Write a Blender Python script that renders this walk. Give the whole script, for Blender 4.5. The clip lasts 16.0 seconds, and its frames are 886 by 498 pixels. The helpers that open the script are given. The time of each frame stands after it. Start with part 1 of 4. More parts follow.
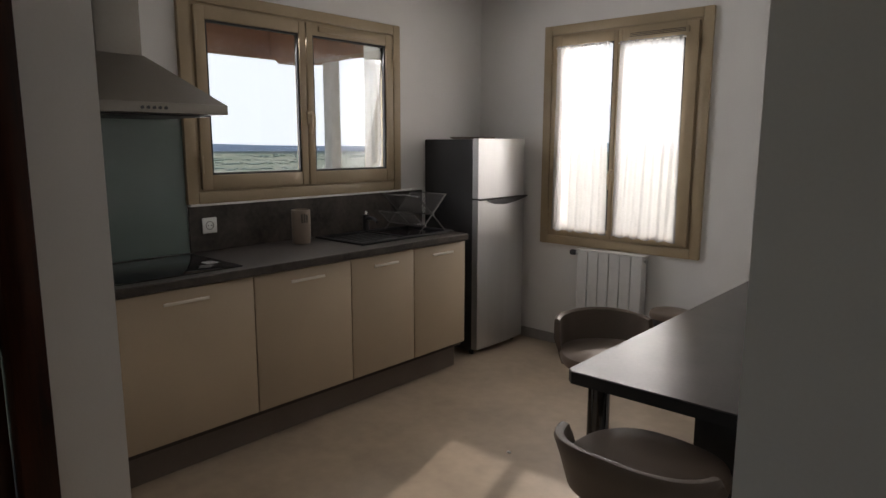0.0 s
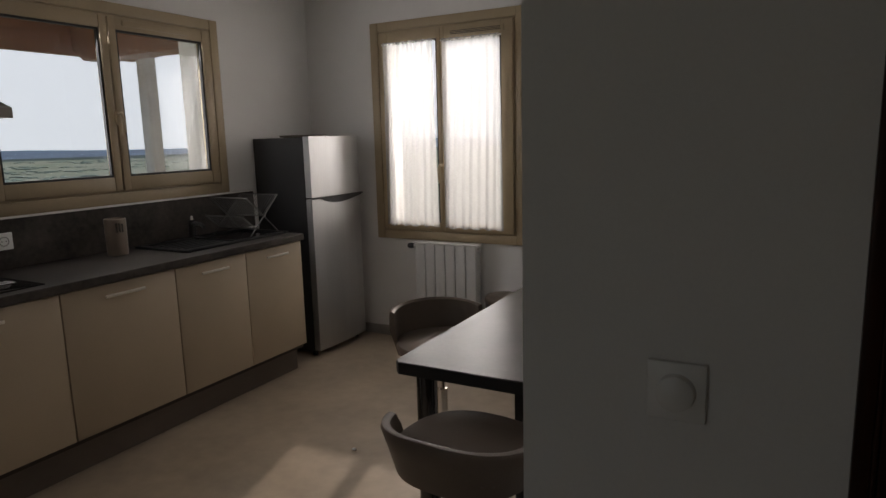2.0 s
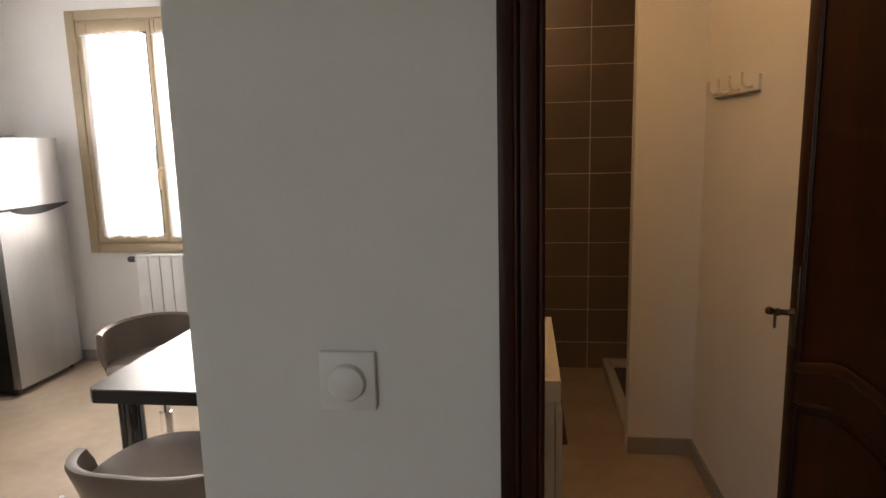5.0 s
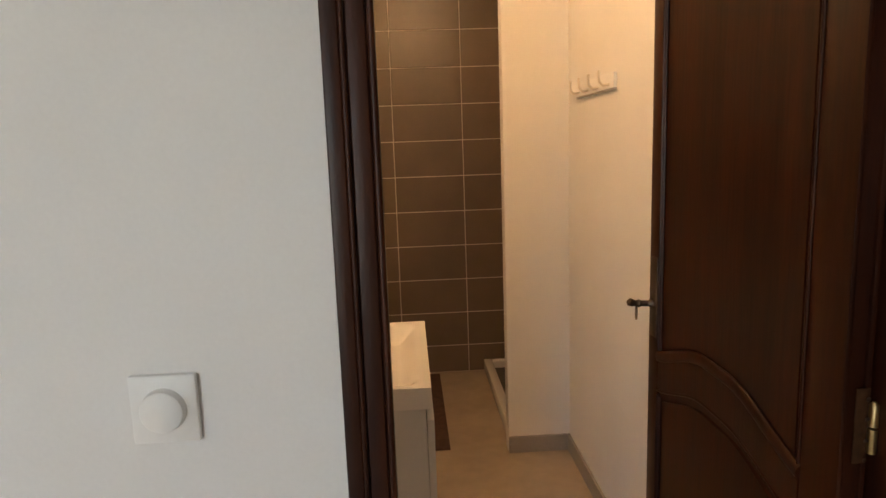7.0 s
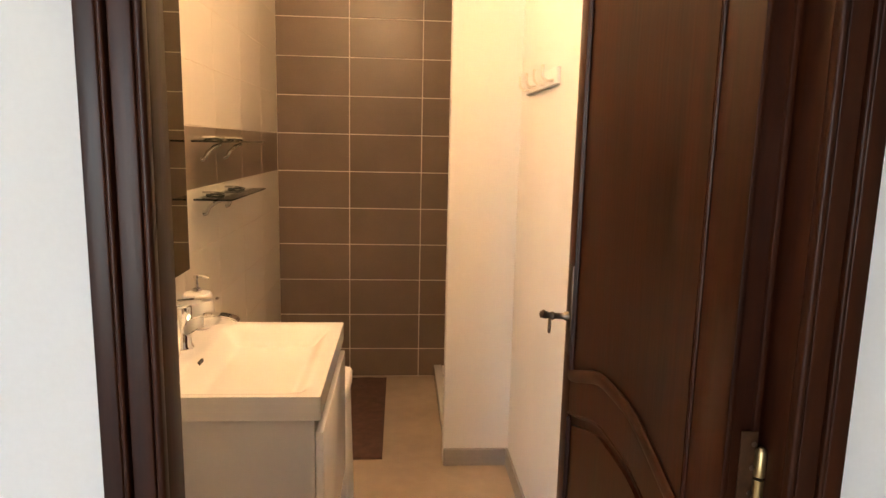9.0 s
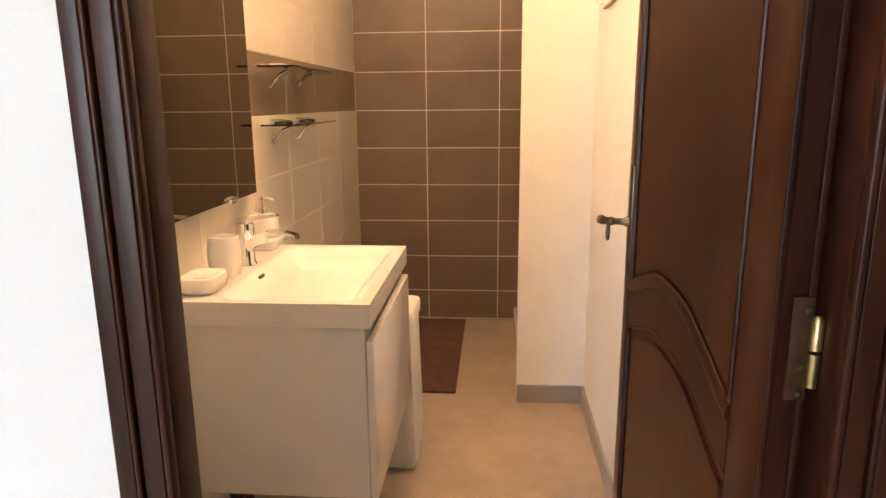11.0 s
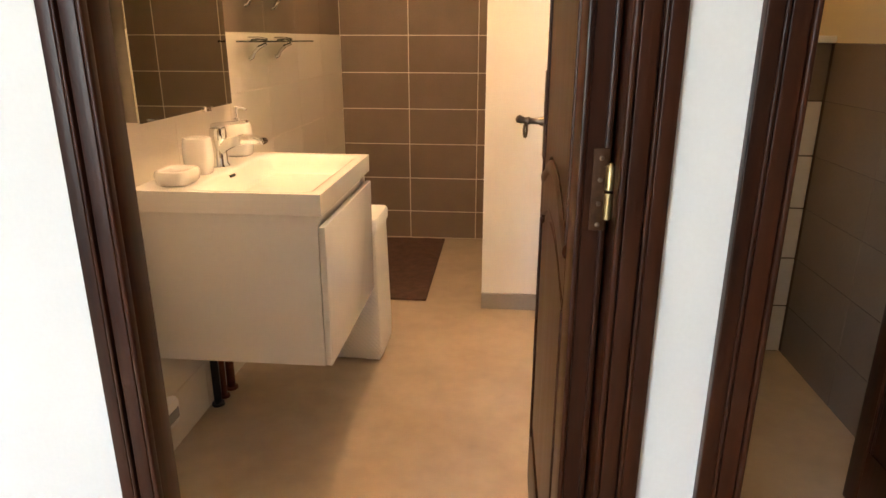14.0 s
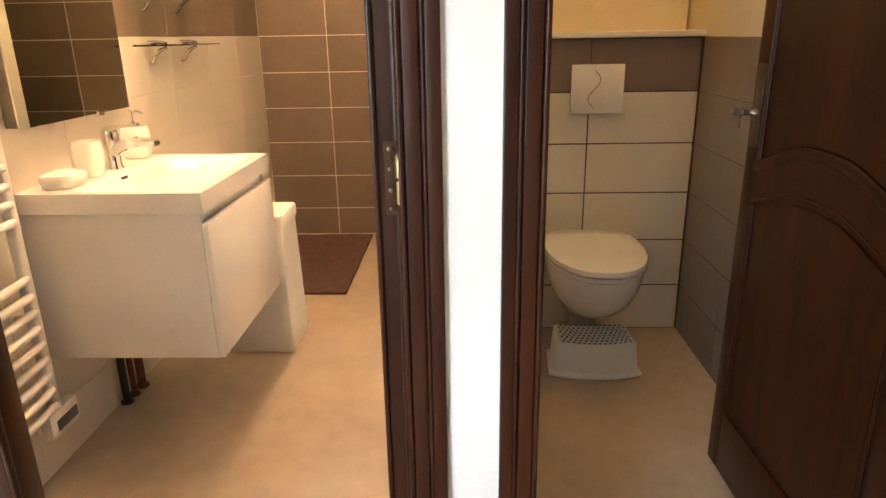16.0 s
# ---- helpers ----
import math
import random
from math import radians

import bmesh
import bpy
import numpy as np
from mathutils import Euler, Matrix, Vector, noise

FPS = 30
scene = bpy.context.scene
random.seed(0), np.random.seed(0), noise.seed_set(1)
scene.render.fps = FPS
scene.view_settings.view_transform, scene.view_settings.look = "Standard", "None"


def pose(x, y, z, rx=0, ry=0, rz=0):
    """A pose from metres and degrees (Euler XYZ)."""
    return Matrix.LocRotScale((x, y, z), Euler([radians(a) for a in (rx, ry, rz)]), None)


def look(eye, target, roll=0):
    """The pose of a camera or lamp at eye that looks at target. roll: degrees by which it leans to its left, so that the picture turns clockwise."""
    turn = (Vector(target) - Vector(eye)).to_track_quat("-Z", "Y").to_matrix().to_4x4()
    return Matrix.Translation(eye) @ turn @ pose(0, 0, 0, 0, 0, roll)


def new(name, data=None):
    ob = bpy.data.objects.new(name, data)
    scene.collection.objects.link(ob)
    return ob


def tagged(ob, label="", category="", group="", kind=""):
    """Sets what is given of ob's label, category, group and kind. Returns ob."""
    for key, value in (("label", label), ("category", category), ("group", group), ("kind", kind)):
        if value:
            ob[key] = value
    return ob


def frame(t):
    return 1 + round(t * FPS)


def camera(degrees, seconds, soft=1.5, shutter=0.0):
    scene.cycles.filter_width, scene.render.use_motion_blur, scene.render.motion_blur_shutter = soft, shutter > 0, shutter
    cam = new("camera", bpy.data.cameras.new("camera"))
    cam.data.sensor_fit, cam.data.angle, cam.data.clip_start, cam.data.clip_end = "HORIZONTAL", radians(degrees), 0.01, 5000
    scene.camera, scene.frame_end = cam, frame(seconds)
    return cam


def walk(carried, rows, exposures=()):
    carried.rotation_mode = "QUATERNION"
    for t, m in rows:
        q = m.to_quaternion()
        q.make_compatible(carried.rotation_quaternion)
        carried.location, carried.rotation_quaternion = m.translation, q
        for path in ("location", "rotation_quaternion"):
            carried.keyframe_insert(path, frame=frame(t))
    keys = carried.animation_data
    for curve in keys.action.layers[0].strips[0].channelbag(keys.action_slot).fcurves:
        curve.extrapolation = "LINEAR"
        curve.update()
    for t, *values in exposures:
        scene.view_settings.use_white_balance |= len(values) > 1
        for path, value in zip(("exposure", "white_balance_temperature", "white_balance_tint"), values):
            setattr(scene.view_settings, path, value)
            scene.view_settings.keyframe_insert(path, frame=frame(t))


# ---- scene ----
cam = camera(68.5, 16.0)
PATH = [
    (0, (0.538, 0.204, 1.481), (-0.774, 1.679, 1.158), 0.1),
    (0.5, (0.582, 0.197, 1.502), (-0.718, 1.69, 1.216), -0.2),
    (1, (0.615, 0.218, 1.503), (-0.592, 1.792, 1.243), -0.7),
    (1.5, (0.615, 0.247, 1.485), (-0.432, 1.924, 1.184), -1.1),
    (2, (0.625, 0.254, 1.477), (-0.318, 1.985, 1.14), -1.5),
    (2.5, (0.643, 0.267, 1.473), (-0.167, 2.063, 1.128), -1.4),
    (3, (0.662, 0.285, 1.465), (-0.042, 2.125, 1.119), -1.3),
    (3.5, (0.678, 0.297, 1.465), (0.091, 2.177, 1.116), -1.4),
    (4, (0.711, 0.272, 1.472), (0.232, 2.184, 1.132), -1.7),
    (4.5, (0.726, 0.313, 1.458), (0.368, 2.252, 1.122), -1.6),
    (5, (0.743, 0.323, 1.451), (0.496, 2.279, 1.113), -1.4),
    (5.2, (0.744, 0.341, 1.444), (0.545, 2.302, 1.102), -1.5),
    (7.5, (0.842, 0.434, 1.421), (1.013, 2.4, 1.1), -1.2),
    (8, (0.893, 0.471, 1.418), (1.12, 2.432, 1.099), -0.3),
    (10.3, (1.091, 0.595, 1.308), (1.026, 2.562, 0.951), 1.6),
    (10.5, (1.089, 0.587, 1.292), (1.001, 2.549, 0.917), 0.9),
    (11, (1.111, 0.587, 1.256), (0.954, 2.532, 0.819), -0.5),
    (11.5, (1.149, 0.546, 1.24), (0.977, 2.486, 0.785), -0.6),
    (12, (1.186, 0.505, 1.226), (0.998, 2.437, 0.744), -0.2),
    (12.5, (1.2, 0.472, 1.214), (1.015, 2.398, 0.705), -1.3),
    (13, (1.203, 0.453, 1.209), (1.043, 2.365, 0.646), -0.9),
    (13.5, (1.217, 0.427, 1.202), (1.084, 2.332, 0.607), -0.8),
    (14, (1.296, 0.375, 1.198), (1.119, 2.27, 0.584), 0.1),
    (14.5, (1.377, 0.332, 1.208), (1.193, 2.221, 0.577), -0.8),
    (15, (1.44, 0.304, 1.213), (1.289, 2.194, 0.578), -0.7),
    (15.5, (1.481, 0.299, 1.208), (1.358, 2.194, 0.581), -1.1),
    (16, (1.533, 0.292, 1.207), (1.465, 2.191, 0.583), -1.0),
]
EXPOSURES = [(0.0, -0.06, 6880, 17), (1.5, -0.60, 6920, 17), (2.5, -0.24, 6980, 18), (3.5, 0.64, 7020, 19), (4.5, 1.38, 7000, 18), (5.0, 1.70, 6950, 18), (5.2, 1.84, 6930, 18),
             (7.5, 3.34, 6640, 16), (8.0, 3.56, 6580, 16), (10.5, 4.32, 6200, 18), (12.5, 4.36, 6230, 15), (14.0, 4.40, 6380, 14), (15.0, 4.58, 6360, 14), (16.0, 4.94, 6280, 14)]
walk(cam, [(t, look(eye, target, roll)) for t, eye, target, roll in PATH], EXPOSURES)

# ---- world, sun, lamps ----
SUN_TO = Vector((-0.26, 0.966, 0.508)).normalized()
world = bpy.data.worlds.new("sky")
scene.world = world
world.use_nodes = True
wn = world.node_tree.nodes
sky = wn.new("ShaderNodeTexSky")
sky.sky_type = "NISHITA"
sky.sun_disc = False
sky.sun_elevation = math.asin(SUN_TO.z)
sky.sun_rotation = math.atan2(SUN_TO.x, SUN_TO.y)
sky.air_density, sky.dust_density = 1.0, 0.6
world.node_tree.links.new(sky.outputs[0], wn["Background"].inputs[0])
wn["Background"].inputs[1].default_value = 0.13
sun = new("sun", bpy.data.lights.new("sun", "SUN"))
sun.data.energy, sun.data.angle, sun.data.color = 5.0, radians(1.1), (1.0, 0.93, 0.82)
sun.matrix_world = look(SUN_TO * 30, (0, 0, 0))


def lamp(name, where, watts, colour, radius):
    ob = new(name, bpy.data.lights.new(name, "POINT"))
    ob.location, ob.data.energy, ob.data.color, ob.data.shadow_soft_size = where, watts, colour, radius
    return ob


def window_light(name, eye, target, width, height, watts, colour):
    ob = new(name, bpy.data.lights.new(name, "AREA"))
    ob.data.shape, ob.data.size, ob.data.size_y = "RECTANGLE", width, height
    ob.data.energy, ob.data.color = watts, colour
    ob.matrix_world = look(eye, target)
    return ob


WARM = (1.0, 0.588, 0.252)
# Warm light from above; the fixtures are unseen, number and places assumed.
lamp("bathroom_lamp", (0.86, 2.25, 2.34), 1.95, WARM, 0.07)
lamp("shower_lamp", (0.85, 3.30, 2.34), 0.46, WARM, 0.09)
lamp("toilet_lamp", (2.25, 2.45, 2.36), 0.34, (1.0, 0.55, 0.14), 0.12)
# Daylight from behind the camera; the hall opening it fills is assumed.
window_light("hall_daylight_fill", (-0.85, -2.92, 1.35), (-0.3, 0, 1.2), 0.9, 2.0, 2.6, (0.945, 0.985, 0.995))
window_light("kitchen_window_light", (-2.78, 2.6, 1.70), (-1.2, 2.6, 1.2), 1.3, 0.8, 17.5, (0.93, 0.97, 1.0))
window_light("tall_window_light", (-1.53, 4.70, 1.70), (-1.3, 2.7, 0.4), 1.0, 1.2, 37.0, (1.0, 0.98, 0.95))

# ---- materials ----


def material(name, colour, rough=0.5, metal=0.0, vary=0.12, scale=6.0, fine=90.0, bump=0.05, coat=0.0, second=None, stretch=None, island=0.0, spec=0.5, rvary=0.07):
    """Paint with broad stains and fine grain, in metres."""
    m = bpy.data.materials.new(name)
    m.use_nodes = True
    n, l = m.node_tree.nodes, m.node_tree.links
    b = n["Principled BSDF"]
    b.inputs["Metallic"].default_value = metal
    b.inputs["Coat Weight"].default_value = coat
    b.inputs["Specular IOR Level"].default_value = spec
    geo = n.new("ShaderNodeNewGeometry")
    pos = geo.outputs["Position"]
    if stretch:
        mp = n.new("ShaderNodeMapping")
        mp.inputs["Scale"].default_value = stretch
        l.new(pos, mp.inputs[0])
        pos = mp.outputs[0]
    broad = n.new("ShaderNodeTexNoise")
    broad.inputs["Scale"].default_value, broad.inputs["Detail"].default_value = scale, 5
    grain = n.new("ShaderNodeTexNoise")
    grain.inputs["Scale"].default_value, grain.inputs["Detail"].default_value = fine, 3
    l.new(pos, broad.inputs[0]), l.new(pos, grain.inputs[0])
    add = n.new("ShaderNodeMath")
    add.operation = "MULTIPLY_ADD"
    l.new(grain.outputs[0], add.inputs[0])
    add.inputs[1].default_value = 0.45
    l.new(broad.outputs[0], add.inputs[2])
    ramp = n.new("ShaderNodeMapRange")
    ramp.inputs[1].default_value, ramp.inputs[2].default_value = 0.45, 1.0
    l.new(add.outputs[0], ramp.inputs[0])
    mix = n.new("ShaderNodeMix")
    mix.data_type = "RGBA"
    dark = second or tuple(c * (1 - vary) for c in colour)
    light = colour if second else tuple(min(1, c * (1 + vary * 0.6)) for c in colour)
    mix.inputs[6].default_value, mix.inputs[7].default_value = (*dark, 1), (*light, 1)
    l.new(ramp.outputs[0], mix.inputs[0])
    out = mix.outputs[2]
    if island:
        info = n.new("ShaderNodeObjectInfo")
        hsv = n.new("ShaderNodeHueSaturation")
        rng = n.new("ShaderNodeMapRange")
        rng.inputs[3].default_value, rng.inputs[4].default_value = 1 - island, 1 + island
        l.new(info.outputs["Random"], rng.inputs[0]), l.new(rng.outputs[0], hsv.inputs["Value"]), l.new(out, hsv.inputs["Color"])
        out = hsv.outputs[0]
    l.new(out, b.inputs["Base Color"])
    rr = n.new("ShaderNodeMapRange")
    rr.inputs[3].default_value, rr.inputs[4].default_value = max(0.0, rough - rvary), min(1, rough + rvary)
    l.new(broad.outputs[0], rr.inputs[0]), l.new(rr.outputs[0], b.inputs["Roughness"])
    if bump:
        bp = n.new("ShaderNodeBump")
        bp.inputs["Strength"].default_value, bp.inputs["Distance"].default_value = bump, 0.004
        l.new(add.outputs[0], bp.inputs["Height"]), l.new(bp.outputs[0], b.inputs["Normal"])
    return m


def clear(name, tint, rough=0.0, through_part=0.88):
    """Thin pane: mostly clear with a glossy face."""
    m = bpy.data.materials.new(name)
    m.use_nodes = True
    n, l = m.node_tree.nodes, m.node_tree.links
    n.remove(n["Principled BSDF"])
    t, g, f, x = n.new("ShaderNodeBsdfTransparent"), n.new("ShaderNodeBsdfGlossy"), n.new("ShaderNodeFresnel"), n.new("ShaderNodeMixShader")
    t.inputs[0].default_value, g.inputs[0].default_value, g.inputs[1].default_value = (*tint, 1), (1, 1, 1, 1), rough
    f.inputs[0].default_value = 1.45
    l.new(f.outputs[0], x.inputs[0]), l.new(t.outputs[0], x.inputs[1]), l.new(g.outputs[0], x.inputs[2])
    l.new(x.outputs[0], n["Material Output"].inputs[0])
    return m


def sheer(name, clear_part):
    m = bpy.data.materials.new(name)
    m.use_nodes = True
    n, l = m.node_tree.nodes, m.node_tree.links
    n.remove(n["Principled BSDF"])
    t, d, s = n.new("ShaderNodeBsdfTransparent"), n.new("ShaderNodeBsdfDiffuse"), n.new("ShaderNodeBsdfTranslucent")
    x, y = n.new("ShaderNodeMixShader"), n.new("ShaderNodeMixShader")
    d.inputs[0].default_value = s.inputs[0].default_value = (0.50, 0.50, 0.495, 1)
    weave = n.new("ShaderNodeTexNoise")
    weave.inputs["Scale"].default_value = 60
    rng = n.new("ShaderNodeMapRange")
    rng.inputs[3].default_value, rng.inputs[4].default_value = clear_part - 0.03, clear_part + 0.03
    geo = n.new("ShaderNodeNewGeometry")
    l.new(geo.outputs["Position"], weave.inputs[0]), l.new(weave.outputs[0], rng.inputs[0])
    x.inputs[0].default_value = 0.65
    l.new(d.outputs[0], x.inputs[1]), l.new(s.outputs[0], x.inputs[2])
    l.new(rng.outputs[0], y.inputs[0]), l.new(x.outputs[0], y.inputs[1]), l.new(t.outputs[0], y.inputs[2])
    l.new(y.outputs[0], n["Material Output"].inputs[0])
    return m


def glowing(name, colour, strength):
    m = bpy.data.materials.new(name)
    m.use_nodes = True
    b = m.node_tree.nodes["Principled BSDF"]
    b.inputs["Emission Color"].default_value, b.inputs["Emission Strength"].default_value = (*colour, 1), strength
    return m


PAINT = material("white_wall_paint", (0.80, 0.79, 0.77), 0.75, vary=0.05, scale=2.5, fine=140, bump=0.07)
CEIL = material("ceiling_paint", (0.82, 0.81, 0.79), 0.85, vary=0.04, scale=2, fine=120)
FLOOR = material("beige_vinyl_floor", (0.50, 0.405, 0.30), 0.40, vary=0.2, scale=2.6, fine=14, bump=0.02, second=(0.34, 0.27, 0.20))
SKIRT = material("grey_skirting", (0.34, 0.32, 0.30), 0.5)
FRAME = material("beige_window_paint", (0.40, 0.31, 0.195), 0.42, vary=0.1, scale=5, coat=0.1)
FRONT = material("beige_lacquered_front", (0.46, 0.37, 0.265), 0.45, vary=0.06, scale=3, fine=200, bump=0.02)
# Near-black so the gaps between cabinet doors show painted-in shade.
CARCASS = material("carcass_gap_shade", (0.06, 0.05, 0.04), 0.7)
PLINTH = material("brown_plinth", (0.17, 0.135, 0.11), 0.6)
SLATE = material("dark_slate_laminate", (0.098, 0.084, 0.072), 0.34, vary=0.4, scale=5, fine=40, second=(0.022, 0.019, 0.018), spec=0.3, bump=0.02)
TABLE = material("dark_stone_laminate", (0.085, 0.075, 0.07), 0.30, vary=0.4, scale=6, fine=70, second=(0.04, 0.036, 0.034), bump=0.0, rvary=0.015)
EDGE = material("black_edging", (0.012, 0.011, 0.011), 0.45)
STEEL = material("brushed_steel", (0.66, 0.66, 0.66), 0.40, 1.0, vary=0.08, scale=4, fine=60, stretch=(3, 3, 0.15), bump=0.03)
DULL = material("dull_steel", (0.27, 0.25, 0.225), 0.36, 1.0, vary=0.08, scale=4, fine=70, bump=0.02)
CHROME = material("chrome", (0.82, 0.82, 0.82), 0.07, 1.0, vary=0.03, bump=0.0, rvary=0.02)
BLACK = material("black_paint", (0.018, 0.018, 0.019), 0.4)
SINKBLACK = material("black_composite_sink", (0.009, 0.009, 0.010), 0.5, fine=300, bump=0.06, spec=0.25)
HOB = material("black_glass", (0.006, 0.006, 0.007), 0.05, bump=0.0, rvary=0.02)
GLASSPANEL = material("pale_green_glass_panel", (0.155, 0.205, 0.19), 0.12, vary=0.05, bump=0.0)
WHITE = material("white_plastic", (0.80, 0.80, 0.78), 0.4, vary=0.04, bump=0.0)
KNIT = material("knit_textured_plastic", (0.78, 0.77, 0.745), 0.45, vary=0.05, bump=0.0)
n, l = KNIT.node_tree.nodes, KNIT.node_tree.links
knit_geo, knit_a, knit_b = n.new("ShaderNodeNewGeometry"), n.new("ShaderNodeTexWave"), n.new("ShaderNodeTexWave")
knit_a.bands_direction, knit_b.bands_direction = "DIAGONAL", "Z"
knit_a.inputs["Scale"].default_value, knit_b.inputs["Scale"].default_value = 34, 26
knit_mul, knit_bump = n.new("ShaderNodeMath"), n.new("ShaderNodeBump")
knit_mul.operation = "MULTIPLY"
knit_bump.inputs["Strength"].default_value, knit_bump.inputs["Distance"].default_value = 0.5, 0.003
l.new(knit_geo.outputs["Position"], knit_a.inputs[0]), l.new(knit_geo.outputs["Position"], knit_b.inputs[0])
l.new(knit_a.outputs["Fac"], knit_mul.inputs[0]), l.new(knit_b.outputs["Fac"], knit_mul.inputs[1])
l.new(knit_mul.outputs[0], knit_bump.inputs["Height"]), l.new(knit_bump.outputs[0], n["Principled BSDF"].inputs["Normal"])
CERAMIC = material("white_ceramic", (0.84, 0.83, 0.81), 0.09, vary=0.03, bump=0.0, rvary=0.03)
LACQUER = material("white_gloss_lacquer", (0.82, 0.81, 0.79), 0.12, vary=0.03, bump=0.0, rvary=0.03)
MATTEWHITE = material("matt_white_board", (0.80, 0.79, 0.77), 0.5, vary=0.03, bump=0.02)
RADWHITE = material("radiator_enamel", (0.60, 0.59, 0.57), 0.35, vary=0.06)
WOOD = material("dark_stained_wood", (0.055, 0.0138, 0.0043), 0.33, vary=0.5, scale=4, fine=22, stretch=(6, 6, 0.5), bump=0.10, coat=0.0, second=(0.010, 0.0030, 0.0018), spec=0.22)
TILE = material("taupe_tile", (0.205, 0.155, 0.118), 0.34, vary=0.15, scale=5, fine=120, bump=0.015, island=0.07)
CREAM = material("cream_tile", (0.70, 0.65, 0.575), 0.32, vary=0.05, scale=4, fine=120, bump=0.0, island=0.03)
WCWHITE = material("white_wall_tile", (0.74, 0.70, 0.62), 0.18, vary=0.04, scale=4, bump=0.02, island=0.03)
GROUT = material("pale_grout", (0.74, 0.68, 0.60), 0.85, fine=200)
DARKGROUT = material("brown_grout", (0.12, 0.09, 0.07), 0.85, fine=200)
BRASS = material("worn_brass", (0.50, 0.38, 0.18), 0.34, 1.0, vary=0.4, scale=40)
# Assumed tan on unseen hall walls, chosen to dim and warm bounced light.
BOUNCE_TAN = material("tan_bounce_cut", (0.36, 0.28, 0.19), 0.8, vary=0.06, scale=2.5, fine=140)
# Yellow of the toilet's lamplight is mixed into this wall colour.
WC_LAMP_TINT = material("wall_paint_with_lamp_tint", (0.62, 0.52, 0.34), 0.7, vary=0.06, scale=2.5, fine=140, bump=0.1)
RACKWIRE = material("dull_rack_wire", (0.15, 0.147, 0.143), 0.35, 0.8, vary=0.1, bump=0.0)
# Chrome with dark surroundings put into its colour, also dulling sunlit bases.
DARKCHROME = material("chrome_dark_reflection", (0.10, 0.10, 0.10), 0.14, 1.0, vary=0.1, bump=0.0)
HINGE = material("brown_painted_hinge", (0.060, 0.026, 0.011), 0.6, 0.0, spec=0.12, vary=0.45, scale=60)
HANDLE = material("satin_handle_steel", (0.80, 0.76, 0.68), 0.34, 0.7, vary=0.05)
GRIP = material("grey_grip", (0.06, 0.06, 0.065), 0.3, 0.5)
BRONZE = material("dark_bronze", (0.16, 0.12, 0.09), 0.35, 1.0, vary=0.3, scale=40)
COPPER = material("copper_pipe", (0.20, 0.07, 0.045), 0.4, 0.8, vary=0.4, scale=20)
LEATHER = material("taupe_leatherette", (0.135, 0.102, 0.079), 0.42, vary=0.14, scale=8, fine=220, bump=0.18)
MAT = material("brown_bath_mat", (0.105, 0.056, 0.042), 0.95, vary=0.4, scale=25, fine=380, bump=0.9)
GREYRUBBER = material("grey_rubber_dots", (0.15, 0.15, 0.16), 0.7)
EAVE = material("varnished_eave_boards", (0.30, 0.13, 0.06), 0.5, vary=0.3, scale=4, stretch=(6, 0.6, 6))
OCHRE = material("ochre_render", (0.55, 0.39, 0.13), 0.85, vary=0.1, bump=0.2)
CONCRETE = material("pale_masonry", (0.66, 0.64, 0.61), 0.85, vary=0.1, bump=0.2)
PANE = clear("window_glass", (0.96, 0.97, 0.97))
SHELFGLASS = clear("shelf_glass", (0.58, 0.62, 0.58))
MIRROR = material("mirror_silver", (0.64, 0.65, 0.57), 0.0, 1.0, vary=0.0, bump=0.0, rvary=0.0)
SHEER = sheer("white_sheer_voile", 0.34)
BULB = glowing("added_spot_glow", (1.0, 0.75, 0.45), 6.0)

# ---- building helpers ----


def box(bm, x0, x1, y0, y1, z0, z1, bevel=0.0, segments=2):
    v = [bm.verts.new((x, y, z)) for x in (x0, x1) for y in (y0, y1) for z in (z0, z1)]
    f = [bm.faces.new([v[i] for i in q]) for q in ((0, 1, 3, 2), (4, 6, 7, 5), (0, 4, 5, 1), (2, 3, 7, 6), (0, 2, 6, 4), (1, 5, 7, 3))]
    if bevel:
        e = list({e for q in f for e in q.edges})
        bmesh.ops.bevel(bm, geom=e, offset=bevel, segments=segments, affect="EDGES", profile=0.5, clamp_overlap=True)
    return bm


def boxes(*rows, bevel=0.0):
    bm = bmesh.new()
    for r in rows:
        box(bm, *r, bevel=bevel)
    return bm


def tube(bm, points, radius, sides=12, cap=True):
    """A round bar along a line of points; radius a number or one for each point."""
    pts = [Vector(p) for p in points]
    rad = radius if isinstance(radius, (list, tuple)) else [radius] * len(pts)
    rings = []
    side = None
    for i, p in enumerate(pts):
        d = (pts[min(i + 1, len(pts) - 1)] - pts[max(i - 1, 0)]).normalized()
        if side is None:
            side = d.orthogonal().normalized()
        side = (side - d * side.dot(d)).normalized()
        up = d.cross(side)
        rings.append([bm.verts.new(p + (side * math.cos(a) + up * math.sin(a)) * rad[i]) for a in (2 * math.pi * k / sides for k in range(sides))])
    for a, b in zip(rings, rings[1:]):
        for k in range(sides):
            bm.faces.new((a[k], a[(k + 1) % sides], b[(k + 1) % sides], b[k]))
    if cap:
        bm.faces.new(rings[0][::-1]), bm.faces.new(rings[-1])
    return bm


